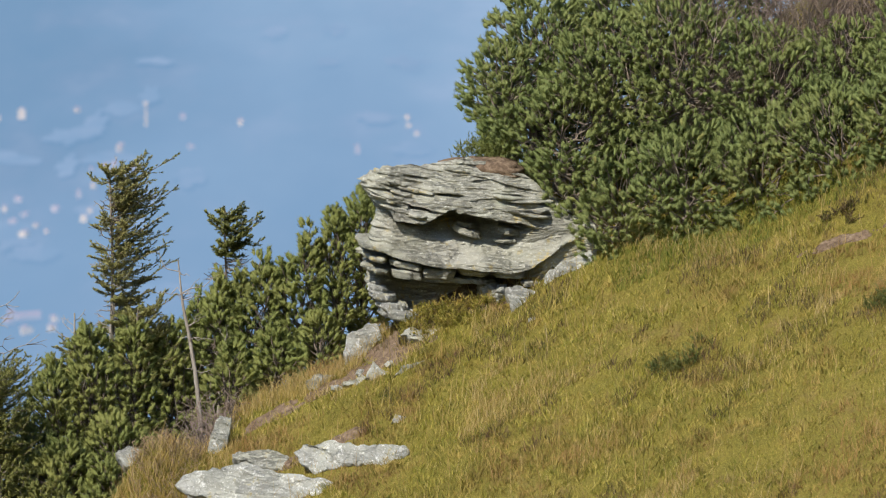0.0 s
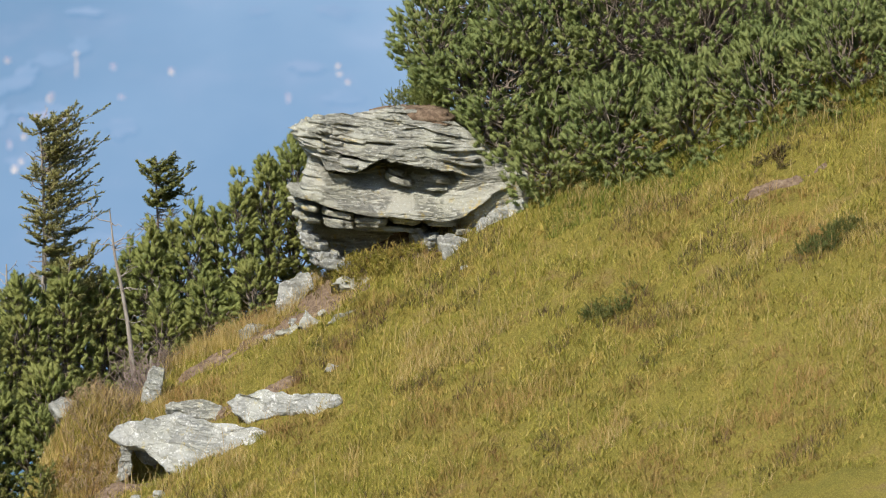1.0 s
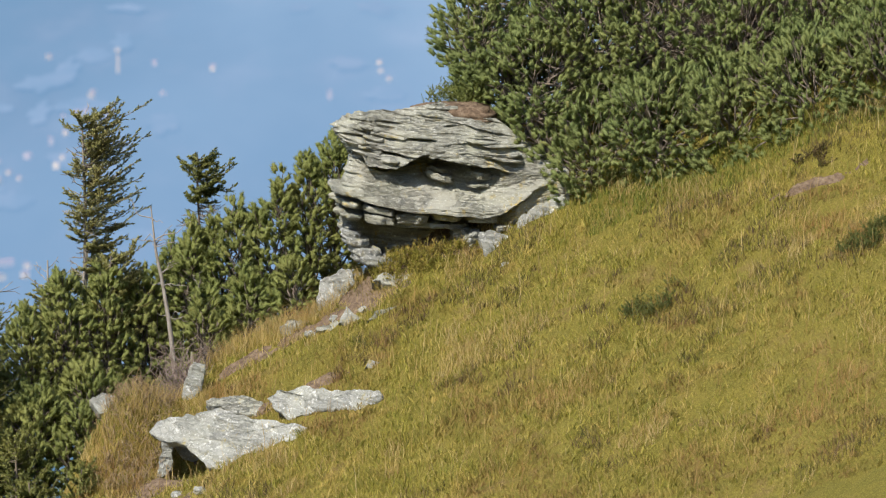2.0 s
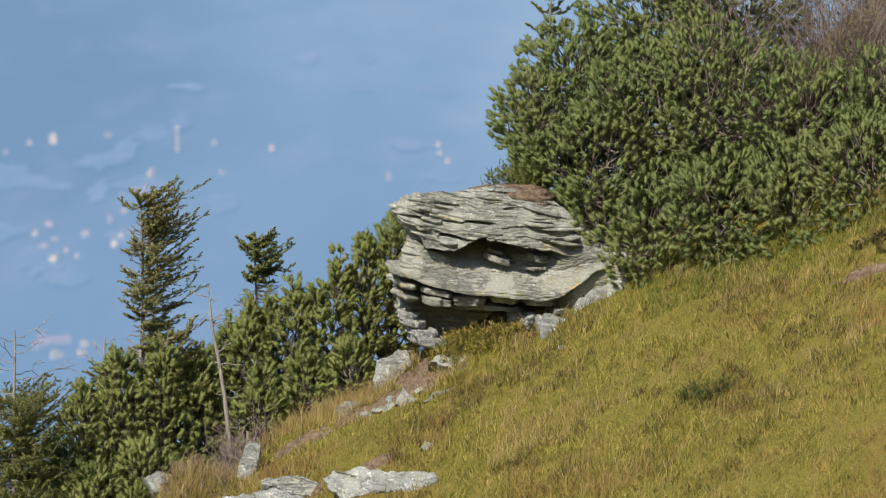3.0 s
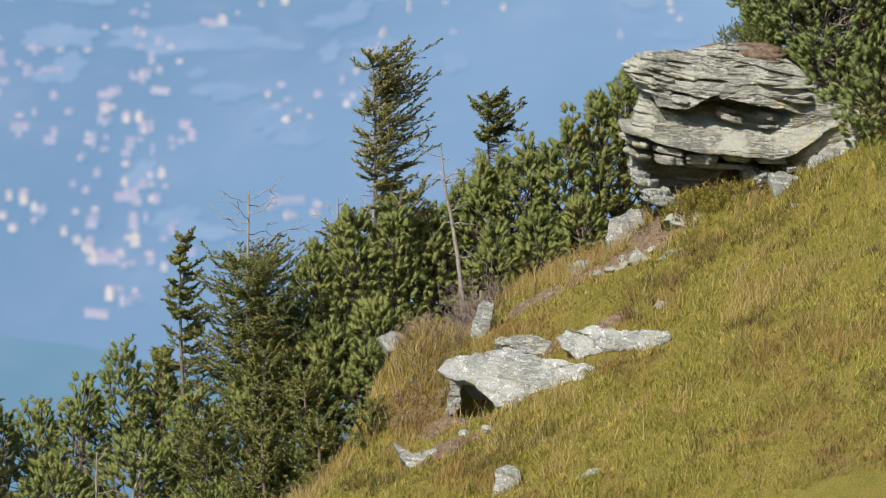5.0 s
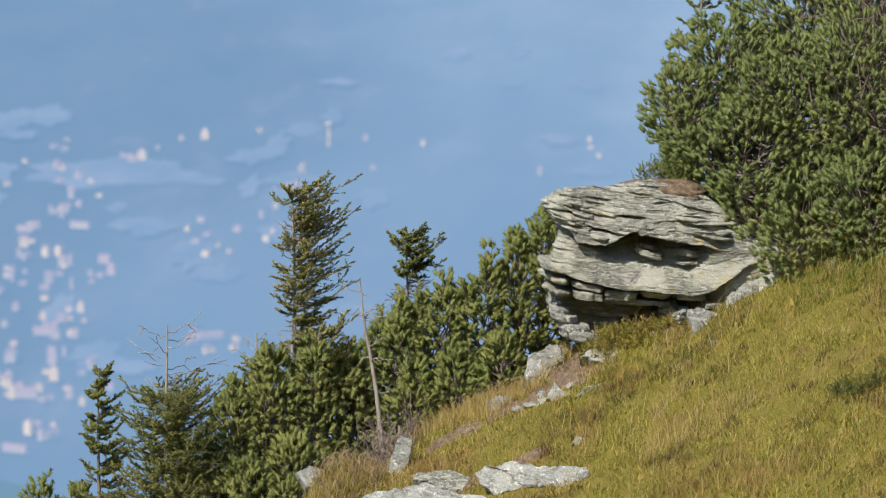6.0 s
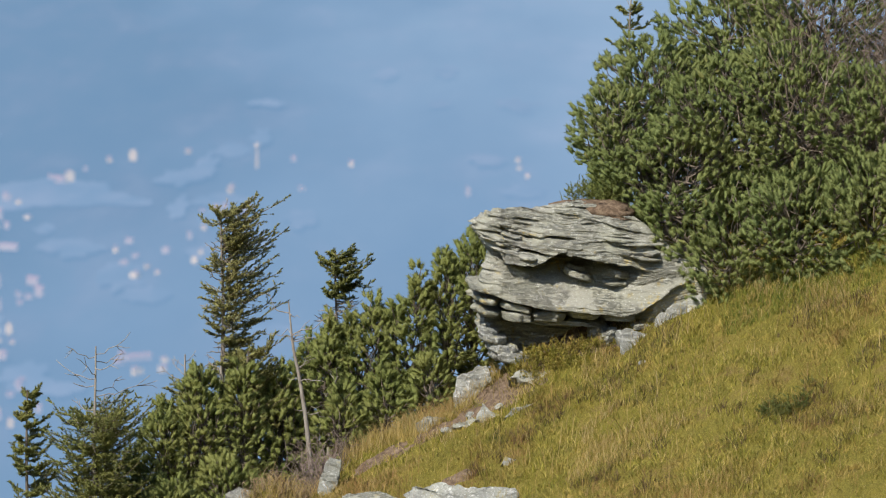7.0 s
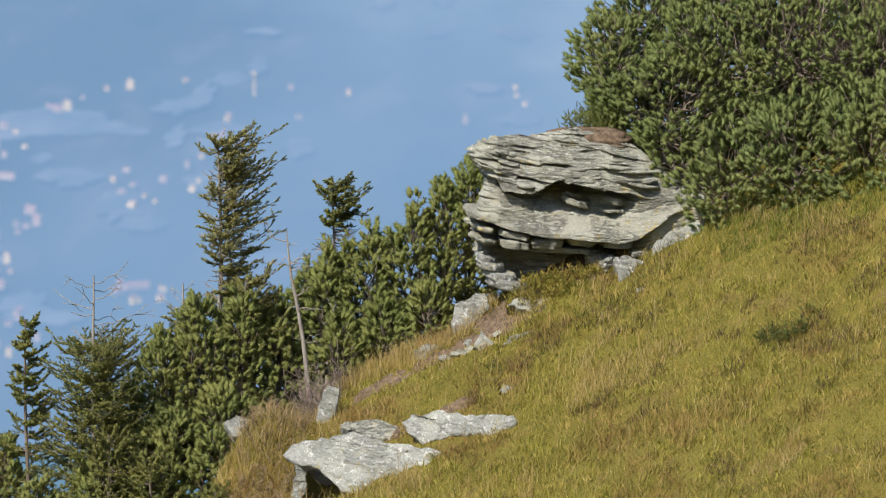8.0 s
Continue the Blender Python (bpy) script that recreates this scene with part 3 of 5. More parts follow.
def build_outcrop():
    top = tagged(new("rock_outcrop"), "stacked grey schist outcrop with overhanging ledges and pale lichen", "rock")
    part("rock_face", face_mesh("rock_face", M_SCHIST), top)
    k = 0

    def bed(u0, u1, z0, z1, off, deep=0.4, dip=-0.085, name="slab", mat=M_SCHIST, **kw):
        nonlocal k
        k += 1
        rx = 0.5 * (u1 - u0)
        kw.setdefault("jag", 0.025)
        return part(name, slab_mesh(name, mat, 0.5 * (u0 + u1), FRONT - off + deep, rx, deep, z0, z1, dip=dip, seed=20 + 3 * k, **kw), top)

    # thin flakes that stick out at the windward end of the cap and over its face
    flakes = np.random.default_rng(17)
    for q in range(20):
        zc = flakes.uniform(1.76, 2.06)
        a = flakes.uniform(0.27, 0.50) + 0.8 * max(0, zc - 1.95)
        out = float(np.interp(zc, (1.72, 2.06), (0.0, -0.22))) + flakes.uniform(-0.03, 0.02)
        bed(a, a + flakes.uniform(0.35, 0.65), zc - 0.018, zc + 0.008, out, 0.3, jag=0.04, levels=3, dip=flakes.uniform(-0.36, -0.22), cleft=0.05, corners=7)
    for q in range(16):
        zc = flakes.uniform(1.66, 2.06)
        a = flakes.uniform(0.85, 1.8)
        zc = min(zc, float(along(TOP_EDGE, a + 0.5)) - 0.07)
        out = float(np.interp(zc, (1.62, 2.10), (0.03, -0.44))) + flakes.uniform(-0.02, 0.015)
        bed(a, a + flakes.uniform(0.3, 0.6), zc - 0.016, zc + 0.010, out, 0.22, jag=0.04, levels=3, dip=flakes.uniform(-0.16, -0.05), cleft=0.05, power=2.3)
    # the thick flake under the windward brow
    bed(0.60, 1.06, 1.60, 1.675, 0.075, 0.35, dip=-0.10, jag=0.035, power=2.3, levels=6, profile=((0, -0.05), (0.6, 0), (1, -0.06)))
    # loose blocks in the shaded hollow
    bed(1.18, 1.47, 1.43, 1.50, -0.10, 0.2, dip=-0.28, power=2.4)
    bed(1.22, 1.42, 1.50, 1.54, -0.14, 0.2, dip=-0.20, power=2.4)
    bed(1.66, 1.85, 1.445, 1.515, -0.06, 0.2, dip=-0.12, power=2.6)
    bed(1.62, 1.84, 1.352, 1.382, -0.05, 0.2, dip=0.02, power=2.6)
    # broken slabs and blocks below the lip
    bed(0.245, 0.62, 1.29, 1.335, 0.02, 0.4, dip=-0.24, jag=0.03, levels=4)
    bed(0.240, 0.60, 1.17, 1.225, 0.015, 0.4, dip=-0.18, jag=0.03, levels=5, corners=8)
    bed(0.250, 0.56, 1.075, 1.135, 0.01, 0.4, dip=-0.24, jag=0.03, levels=5, corners=8)
    bed(0.58, 0.87, 1.115, 1.180, 0.03, 0.35, dip=-0.20, jag=0.018, levels=5, power=4)
    bed(0.54, 0.88, 1.030, 1.110, 0.04, 0.35, dip=-0.12, jag=0.02, levels=6, power=3.5)
    bed(0.85, 1.22, 1.005, 1.110, 0.035, 0.35, dip=-0.02, jag=0.018, power=5, profile=((0, -0.03), (0.7, 0), (1, -0.03)))
    bed(1.235, 1.575, 1.000, 1.095, 0.01, 0.35, dip=-0.10, jag=0.018, power=5, profile=((0, -0.04), (0.7, 0), (1, -0.03)))
    bed(1.59, 1.905, 1.015, 1.085, 0.0, 0.35, dip=0.0, jag=0.018, power=5)
    bed(0.86, 1.60, 0.955, 1.0, -0.09, 0.3, dip=-0.05, jag=0.03, power=4)
    bed(1.45, 1.72, 0.80, 0.965, -0.03, 0.25, name="block", dip=0.02, corners=6, facets=3)
    bed(1.62, 1.74, 0.78, 0.95, 0.02, 0.12, name="block", dip=0.1, corners=5, facets=2, mat=M_PALE_SCHIST)
    # the lit toe under the tip, stepping down into the turf
    for z0, z1, u0, u1, off in ((0.86, 0.95, 0.33, 0.52, -0.02), (0.77, 0.86, 0.36, 0.60, 0.0), (0.69, 0.78, 0.42, 0.72, 0.02), (0.60, 0.70, 0.47, 0.86, 0.04)):
        bed(u0, u1, z0, z1, off, 0.3, dip=-0.22, jag=0.025, power=2.6, levels=6, mat=M_PALE_SCHIST)
    # paler blocks at the lee foot
    for place, outline, lean, swing in (
            ((1.93, 50.20, 0.762), ((-0.22, 0.168), (-0.11, 0.206), (0.05, 0.159), (0.23, 0.136), (0.21, 0.03), (0.0, -0.10), (-0.15, -0.06)), 0.5, 0.0),
            ((2.32, 50.25, 0.995), ((-0.22, -0.02), (-0.17, 0.109), (-0.02, 0.196), (0.24, 0.303), (0.29, 0.277), (0.25, 0.08), (0.17, -0.10), (0.05, -0.16), (-0.15, -0.18)), 0.6, 0.25)):
        part("block", plate_mesh("block", M_PALE_SCHIST, outline, lean, 0.25, 761 + round(10 * lean), swing=swing, relief=0.018), top).location = place
    bed(1.86, 2.12, 0.93, 0.965, 0.10, 0.3, dip=0.02, jag=0.02, corners=7)
    # a thin slab lying on the top, before the soil
    part("slab", plate_mesh("slab", M_SCHIST, ((-0.23, 0.05), (-0.15, 0.067), (0.08, 0.044), (0.24, 0.007), (0.18, -0.019), (-0.03, 0.006)), 1.2, 0.06, 771), top).location = (1.51, 50.95, 2.106)


build_outcrop()


def plate(label, mat, place, outline, lean, thick, seed, name="boulder", **kw):
    ob = tagged(new(name, plate_mesh(name, mat, outline, lean, thick, seed, **kw)), label, "rock", group="stones in the meadow")
    ob.location = place
    return ob


def stone(name, label, mat, x, y, rx, ry, low, high, dip=0.0, tilt=0.0, seed=1, turn=0.0, power=2.6, jag=0.035, profile=((0, -0.03), (0.5, 0), (1, -0.02)), lift=0.0, corners=7, facets=3):
    """A single stone lying in the turf: low and high are metres below and above the ground at its place."""
    g = float(ground_z(x, y)) + lift
    me = slab_mesh(name, mat, 0, 0, rx, ry, -low, high, dip=dip, tilt=tilt, seed=seed, profile=profile, n=80, levels=7, power=power, jag=jag, turn=turn, corners=corners, facets=facets)
    ob = tagged(new(name, me), label, "rock", group="stones in the meadow")
    ob.location = (x, y, g)
    return ob


PALE = "pale grey lichen-covered schist stone set in the turf"
boulder = tagged(new("boulder"), "pale overhanging schist boulder covered with white lichen", "rock", group="stones in the meadow")
boulder.location = (-0.80, 47.93, -0.959)
part("slab", plate_mesh("slab", M_PALE_SCHIST, ((-0.75, 0.222), (-0.66, 0.327), (-0.34, 0.406), (-0.06, 0.481), (0.25, 0.426), (0.66, 0.429), (0.79, 0.40), (0.60, 0.22), (0.38, 0.09), (0.0, -0.04),
                                                (-0.18, -0.014), (-0.33, 0.107), (-0.50, 0.171), (-0.64, 0.166)), 0.9, 0.10, 701, swing=0.6), boulder)
part("block", slab_mesh("block", M_PALE_SCHIST, 0.30, 0.30, 0.40, 0.24, -0.35, 0.10, seed=703, corners=7, jag=0.02), boulder)
part("block", slab_mesh("block", M_SCHIST, -0.25, 1.05, 0.50, 0.22, -0.45, 0.20, seed=704, corners=7, jag=0.02), boulder)
part("pillar", plate_mesh("pillar", M_PALE_SCHIST, ((-0.62, 0.17), (-0.53, 0.16), (-0.55, -0.12), (-0.70, -0.24)), 0.3, 0.16, 705), boulder).location = (0.0, 0.52, 0.0)
plate("grey schist plate lying behind the boulder", M_SCHIST, (-0.56, 48.65, -0.60), ((-0.445, 0.11), (-0.279, 0.153), (-0.002, 0.144), (0.149, 0.083), (0.083, -0.02), (-0.194, 0.03)), 1.5, 0.10, 711)
plate("broken slab of white-flecked schist on the meadow", M_PALE_SCHIST, (0.07, 48.03, -0.48),
      ((-0.46, 0.09), (-0.38, 0.18), (-0.22, 0.198), (-0.12, 0.247), (0.16, 0.232), (0.59, 0.289), (0.61, 0.244), (0.49, 0.06), (0.37, 0.0), (0.27, 0.10), (0.0, 0.035), (-0.27, -0.06), (-0.36, 0.0)), 0.9, 0.16, 721, swing=0.7)
plate(PALE, M_PALE_SCHIST, (-1.72, 47.48, -1.455), ((-0.237, 0.212), (-0.056, 0.106), (0.161, 0.144), (0.243, 0.105), (0.163, -0.02), (-0.027, -0.04), (-0.164, 0.05)), 0.7, 0.16, 731)
plate("rounded pale stone standing out of the grass", M_PALE_SCHIST, (-0.85, 46.1, -1.385), ((-0.126, -0.06), (-0.09, 0.194), (0.015, 0.228), (0.121, 0.17), (0.153, 0.073), (0.105, -0.12)), 0.5, 0.16, 733)
plate("upright pale stone on the rim in dry grass", M_PALE_SCHIST, (-1.16, 49.55, -0.553), ((0.0, 0.309), (0.14, 0.282), (0.096, 0.05), (-0.068, -0.16), (-0.113, 0.0)), 0.4, 0.14, 735)
plate("flat white stone beside the bare shrub", M_PALE_SCHIST, (-2.03, 49.35, -0.626), ((-0.153, 0.048), (-0.02, 0.101), (0.178, 0.086), (0.151, 0.0), (-0.028, -0.06)), 1.0, 0.14, 737)
plate("upright block of pale schist in dry grass", M_PALE_SCHIST, (0.25, 50.45, 0.189), ((-0.16, 0.054), (-0.113, 0.246), (-0.01, 0.278), (0.059, 0.342), (0.173, 0.331), (0.212, 0.202), (0.126, 0.08), (0.0, -0.02), (-0.143, -0.05)), 0.5, 0.22, 741, relief=0.022)
plate("flat grey schist slab lying below the outcrop", M_SCHIST, (0.96, 50.04, 0.43), ((-0.31, 0.058), (-0.184, 0.129), (0.145, 0.129), (0.324, 0.08), (0.255, 0.0), (0.04, -0.03), (-0.073, 0.01)), 1.2, 0.12, 743)
plate("low grey schist slab in the bare bank", M_SCHIST, (-0.15, 50.17, -0.061), ((-0.148, 0.059), (-0.057, 0.113), (0.239, 0.112), (0.273, 0.058), (0.023, -0.03), (-0.102, -0.02)), 1.0, 0.12, 745)
plate("low grey schist slab in the bare bank", M_SCHIST, (0.22, 49.7, 0.068), ((-0.152, 0.0), (-0.028, 0.04), (0.046, 0.09), (0.13, 0.04), (0.028, -0.03)), 0.8, 0.10, 747)
plate("small pointed stone in the bare bank", M_PALE_SCHIST, (0.44, 49.68, 0.134), ((-0.124, -0.01), (-0.072, 0.16), (0.006, 0.083), (0.169, 0.041), (0.017, -0.04)), 0.6, 0.10, 749)
plate("low grey schist slab in the bare bank", M_SCHIST, (0.72, 49.52, 0.224), ((-0.129, -0.03), (-0.049, 0.068), (0.175, 0.096), (0.22, 0.067), (0.0, -0.01)), 1.0, 0.10, 751)
plate("small pale stone in the grass", M_PALE_SCHIST, (0.61, 48.64, -0.10), ((-0.066, -0.01), (-0.01, 0.049), (0.083, 0.039), (0.044, -0.02)), 0.8, 0.08, 753)
plate("small pale stone in the grass", M_PALE_SCHIST, (-0.09, 45.7, -1.16), ((-0.104, -0.01), (0.026, 0.052), (0.131, 0.061), (0.052, -0.01)), 1.0, 0.08, 755)
plate("small pale stone in the grass", M_PALE_SCHIST, (2.33, 50.2, 0.65), ((-0.084, 0.02), (0.002, 0.071), (0.115, 0.051), (0.057, -0.02)), 0.8, 0.08, 757)
for sx, sy, sr, sd in ((1.98, 49.65, 0.06, 373), (0.02, 49.85, 0.05, 375), (0.30, 49.95, 0.06, 377), (0.55, 49.85, 0.05, 379), (-1.25, 47.75, 0.06, 381), (-1.05, 47.6, 0.05, 383)):
    stone("boulder", "small pale stone in the grass", M_PALE_SCHIST, sx, sy, sr, sr, 0.05, 0.04, seed=sd)


# the first, under the outcrop's lip, is soil added to darken the shaded recess
BARE = ((1.35, 50.95, 0.95, 0.5), (0.22, 50.02, 0.62, 0.16), (0.55, 50.35, 0.35, 0.2), (-0.35, 48.75, 0.6, 0.14), (-0.55, 50.0, 0.4, 0.12), (-1.35, 48.2, 0.4, 0.2), (4.9, 48.35, 0.40, 0.06), (-1.55, 47.6, 0.35, 0.16))


def bareness(x, y):
    """How bare the ground is: 1 on the trodden brown patches between the stones and on the one added under the outcrop,
    0 in full grass.
    """
    b = 0
    for cx, cy, rx, ry in BARE:
        b = np.maximum(b, np.exp(-((x - cx) / rx) ** 2 - ((y - cy) / ry) ** 2))
    return b


def build_litter():
    """The bare brown soil on top of the outcrop, the sticks on it, the brown patches between the stones, and the one
    added to darken the recess.
    """
    me = slab_mesh("soil_heap", M_LITTER, 1.40, 51.16, 0.44, 0.34, 1.98, 2.125, dip=0.02, seed=401, profile=((0, 0.05), (0.6, -0.03), (0.9, -0.10), (1, -0.18)), jag=0.07, power=2.2, cleft=0.0)
    tagged(new("soil_heap", smooth(me)), "bare brown soil and needle litter on the outcrop's top", "soil", kind="stuff")
    for k, (cx, cy, rx, ry) in enumerate(BARE):
        xs, ys = np.meshgrid(np.linspace(-1.3, 1.3, 40), np.linspace(-1.3, 1.3, 24))
        px, py = cx + xs * rx, cy + ys * ry
        lift = 0.03 * np.clip(1.1 - np.hypot(xs, ys) + 0.35 * rough(px * 5, py * 5, 0, 77 + k, 3), -1.2, 0.7)
        pz = ground_z(px, py) + lift + 0.006 * lumps(px * 40, py * 40, 0, 5)
        i = np.arange(xs.size).reshape(xs.shape)
        quads = np.stack([i[:-1, :-1], i[:-1, 1:], i[1:, 1:], i[1:, :-1]], -1).reshape(-1, 4)
        me = np_mesh("soil_patch", np.stack([px, py, pz], -1).reshape(-1, 3), quads, M_LITTER)
        tagged(new("soil_patch", smooth(me)), "bare brown soil between the stones", "soil", kind="stuff")


build_litter()


# ---- plants ----
def unit(v):
    return v / np.maximum(np.linalg.norm(v, axis=-1, keepdims=True), 1e-9)


def needles(rng, p, d, count, reach, length, width, spread):
    """Needles round shoots: p, d are the shoots' feet and directions; reach is the shoot's length, spread the needles' angle to it.
    Returns the corners, and soft normals that lean outward from the shoot's middle."""
    n = len(p)
    reach = np.broadcast_to(np.asarray(reach, float), (n,))
    t = rng.random((n, count)) ** 0.8
    foot = p[:, None] + d[:, None] * (t * reach[:, None])[..., None]
    r = unit(np.cross(rng.normal(size=(n, count, 3)), d[:, None]))
    a = radians(spread) * rng.uniform(0.55, 1.25, (n, count, 1)) * (1.15 - 0.6 * t[..., None])
    way = d[:, None] * np.cos(a) + r * np.sin(a)
    size = length * rng.uniform(0.75, 1.15, (n, count, 1))
    tip = foot + way * size
    side = unit(np.cross(way, rng.normal(size=(n, count, 3)))) * (0.5 * width)
    out = unit(tip - (p + d * (0.45 * reach)[:, None])[:, None])
    one, two, three = foot - side, tip, foot + side
    face = np.cross(two - one, three - one)
    turn = (face * out).sum(-1, keepdims=True) < 0
    one, three = np.where(turn, three, one), np.where(turn, one, three)
    flat = unit(np.where(turn, -face, face))
    verts = np.stack([one, two, three], 2).reshape(-1, 3)
    norms = np.repeat(unit(out + 0.3 * flat).reshape(-1, 3), 3, 0)
    return verts, norms


def tri_mesh(name, made, mat):
    verts, norms = made[:2]
    faces = np.arange(len(verts)).reshape(-1, 3) if len(made) < 3 else made[2]
    me = np_mesh(name, verts, faces, mat)
    smooth(me)
    me.normals_split_custom_set_from_vertices(norms.astype(np.float32))
    return me


def tufts(rng, p, d, reach, width, count, length=0.050):
    """Pine shoots: each a rounded brush of close needles, with many single needles standing out of it all round and past its end."""
    n, sides = len(p), 5
    reach = np.asarray(reach)[:, None, None, None]
    a = unit(np.cross(d, rng.normal(size=(n, 3))))
    b = np.cross(d, a)
    th = np.linspace(0, 2 * math.pi, sides, endpoint=False)
    rad = a[:, None] * np.cos(th)[None, :, None] + b[:, None] * np.sin(th)[None, :, None]
    rows = np.array([[0.05, 0.55], [0.5, 1.0], [1.0, 0.8]])
    wide = rows[None, :, None, 1:] * width * rng.uniform(0.7, 1.25, (n, 3, sides, 1)) * rng.uniform(0.8, 1.2, (n, 1, 1, 1))
    high = rows[None, :, None, :1] + rng.uniform(-0.12, 0.12, (n, 3, sides, 1))
    axis = d[:, None, None]
    ring = p[:, None, None] + axis * (high * reach) + rad[:, None] * wide
    tip = p + d * (reach[:, 0, 0] * 1.25)
    last = 3 * sides
    v = np.concatenate([ring.reshape(n, last, 3), tip[:, None]], 1)
    nr = unit((np.repeat(rad[:, None], 3, 1) + axis * np.array([-0.2, 0.15, 0.9])[None, :, None, None]).reshape(n, last, 3))
    nr = np.concatenate([nr, d[:, None]], 1)
    nr = unit(nr + rng.normal(size=nr.shape) * 0.25)
    i = np.arange(sides)
    j = np.roll(i, -1)
    f = np.concatenate([np.stack(q, -1) for k in (0, sides) for q in ((i + k, j + k, j + k + sides), (i + k, j + k + sides, i + k + sides))] + [np.stack([i + 2 * sides, j + 2 * sides, np.full(sides, last)], -1)])
    faces = (f[None] + (last + 1) * np.arange(n)[:, None, None]).reshape(-1, 3)
    nv, nn = needles(rng, p, d, count, reach[:, 0, 0, 0], length, 0.0078, 64)
    faces = np.concatenate([faces, (last + 1) * n + np.arange(len(nv)).reshape(-1, 3)])
    return np.concatenate([v.reshape(-1, 3), nv]), np.concatenate([nr.reshape(-1, 3), nn]), faces


def tubes(name, paths, mat, sides=5):
    """Tapered limbs: each path is (points, foot radius, tip radius)."""
    V, F, base = [], [], 0
    for pts, r0, r1 in paths:
        pts = np.asarray(pts, float)
        n = len(pts)
        d = unit(np.gradient(pts, axis=0))
        ref = np.where(np.abs(d[:, 2:3]) > 0.9, np.array([[1.0, 0, 0]]), np.array([[0, 0, 1.0]]))
        a = unit(np.cross(d, ref))
        b = np.cross(d, a)
        r = np.linspace(r0, r1, n)[:, None, None]
        th = np.linspace(0, 2 * math.pi, sides, endpoint=False)
        ring = pts[:, None] + r * (a[:, None] * np.cos(th)[None, :, None] + b[:, None] * np.sin(th)[None, :, None])
        V.append(ring.reshape(-1, 3))
        i = base + np.arange(n * sides).reshape(n, sides)
        j = np.roll(i, -1, axis=1)
        F.append(np.stack([i[:-1], j[:-1], j[1:], i[1:]], -1).reshape(-1, 4))
        base += n * sides
    return smooth(np_mesh(name, np.concatenate(V), np.concatenate(F), mat))


def curve(a, b, sag, rng, n=7, wob=0.03):
    t = np.linspace(0, 1, n)[:, None]
    p = np.asarray(a) * (1 - t) + np.asarray(b) * t
    p = p + np.array([0, 0, 1.0]) * (sag * 4 * t * (1 - t))
    length = np.linalg.norm(np.asarray(b) - np.asarray(a))
    p[1:-1] += rng.normal(size=(n - 2, 3)) * wob * length
    return p


DOMES = []          # crowns built so far: centre and half widths


def mountain_pine(x, y, top, rx, ry, rz, seed, mat=M_PINE, label="dense green mountain pine shrub with upright tufted shoots", point=0.0, density=1.0):
    """A low pine: crooked limbs from one foot, tufted shoots in clumps over a lumpy dome. top: its crown's height in the plan; point: how far it narrows upward."""
    rng = np.random.default_rng(seed)
    g = float(ground_z(x, y))
    cz = top - rz
    thing = tagged(new("mountain_pine"), label, "shrub", group="mountain pines on the slope")
    area = 4.2 * (rx * rz + rx * ry + ry * rz)
    count = int(140 * area * density)
    u = unit(rng.normal(size=(count * 2, 3)))
    u = u[u[:, 2] > -0.8][:count]
    lump = 1 + 0.20 * lumps(u[:, 0] * 2.4, u[:, 1] * 2.4, u[:, 2] * 2.4 + seed, seed) + 0.15 * lumps(u[:, 0] * 5.5, u[:, 1] * 5.5, u[:, 2] * 5.5 + seed, seed + 1)
    depth = np.where(rng.random(len(u)) < 0.74, rng.uniform(0.90, 1.03, len(u)), rng.uniform(0.65, 0.92, len(u)))
    narrow = 1 - point * np.clip(u[:, 2], -0.3, 1)
    p = np.array([x, y, cz]) + u * np.array([rx, ry, rz]) * (lump * depth)[:, None] * np.stack([narrow, narrow, 1 + 0 * narrow], -1)
    keep = np.ones(len(p), dtype=bool)
    for centre, half in DOMES:
        keep &= np.linalg.norm((p - centre) / half, axis=1) > 0.84
    DOMES.append((np.array([x, y, cz]), np.array([rx, ry, rz])))
    p, u = p[keep], u[keep]
    d = unit(u * np.array([0.95, 0.95, 0.35]) + np.array([0, 0, 0.72]) + rng.normal(size=(len(p), 3)) * 0.26)
    reach = rng.uniform(0.05, 0.09, len(p))
    v = tufts(rng, p, d, reach, 0.020, 40, 0.055)
    part("crown", tri_mesh("crown", v, mat), thing)
    paths = [(curve((x, y, g - 0.1), (x, y, cz), 0, rng, 7, 0.05), 0.05, 0.03)]
    foot = np.array([x, y, max(g, cz - rz * 0.8)])
    for q in p[rng.permutation(len(p))[: len(p) // 18]]:
        start = foot + (np.array([x, y, cz]) - foot) * rng.random()
        paths.append((curve(start, q, -0.05, rng, 6, 0.06), 0.015, 0.005))
    part("trunk", tubes("trunk", paths, M_BARK), thing)
    twigs = []
    for k in rng.permutation(len(p))[: len(p) // 5]:
        twigs.append((np.stack([p[k] - d[k] * 0.14 - u[k] * 0.06, p[k] - d[k] * 0.06 + rng.normal(size=3) * 0.012, p[k] + d[k] * 0.02]), 0.006, 0.004))
    part("twig", tubes("twig", twigs, M_BARK, 3), thing)["kind"] = "stuff"
    return thing


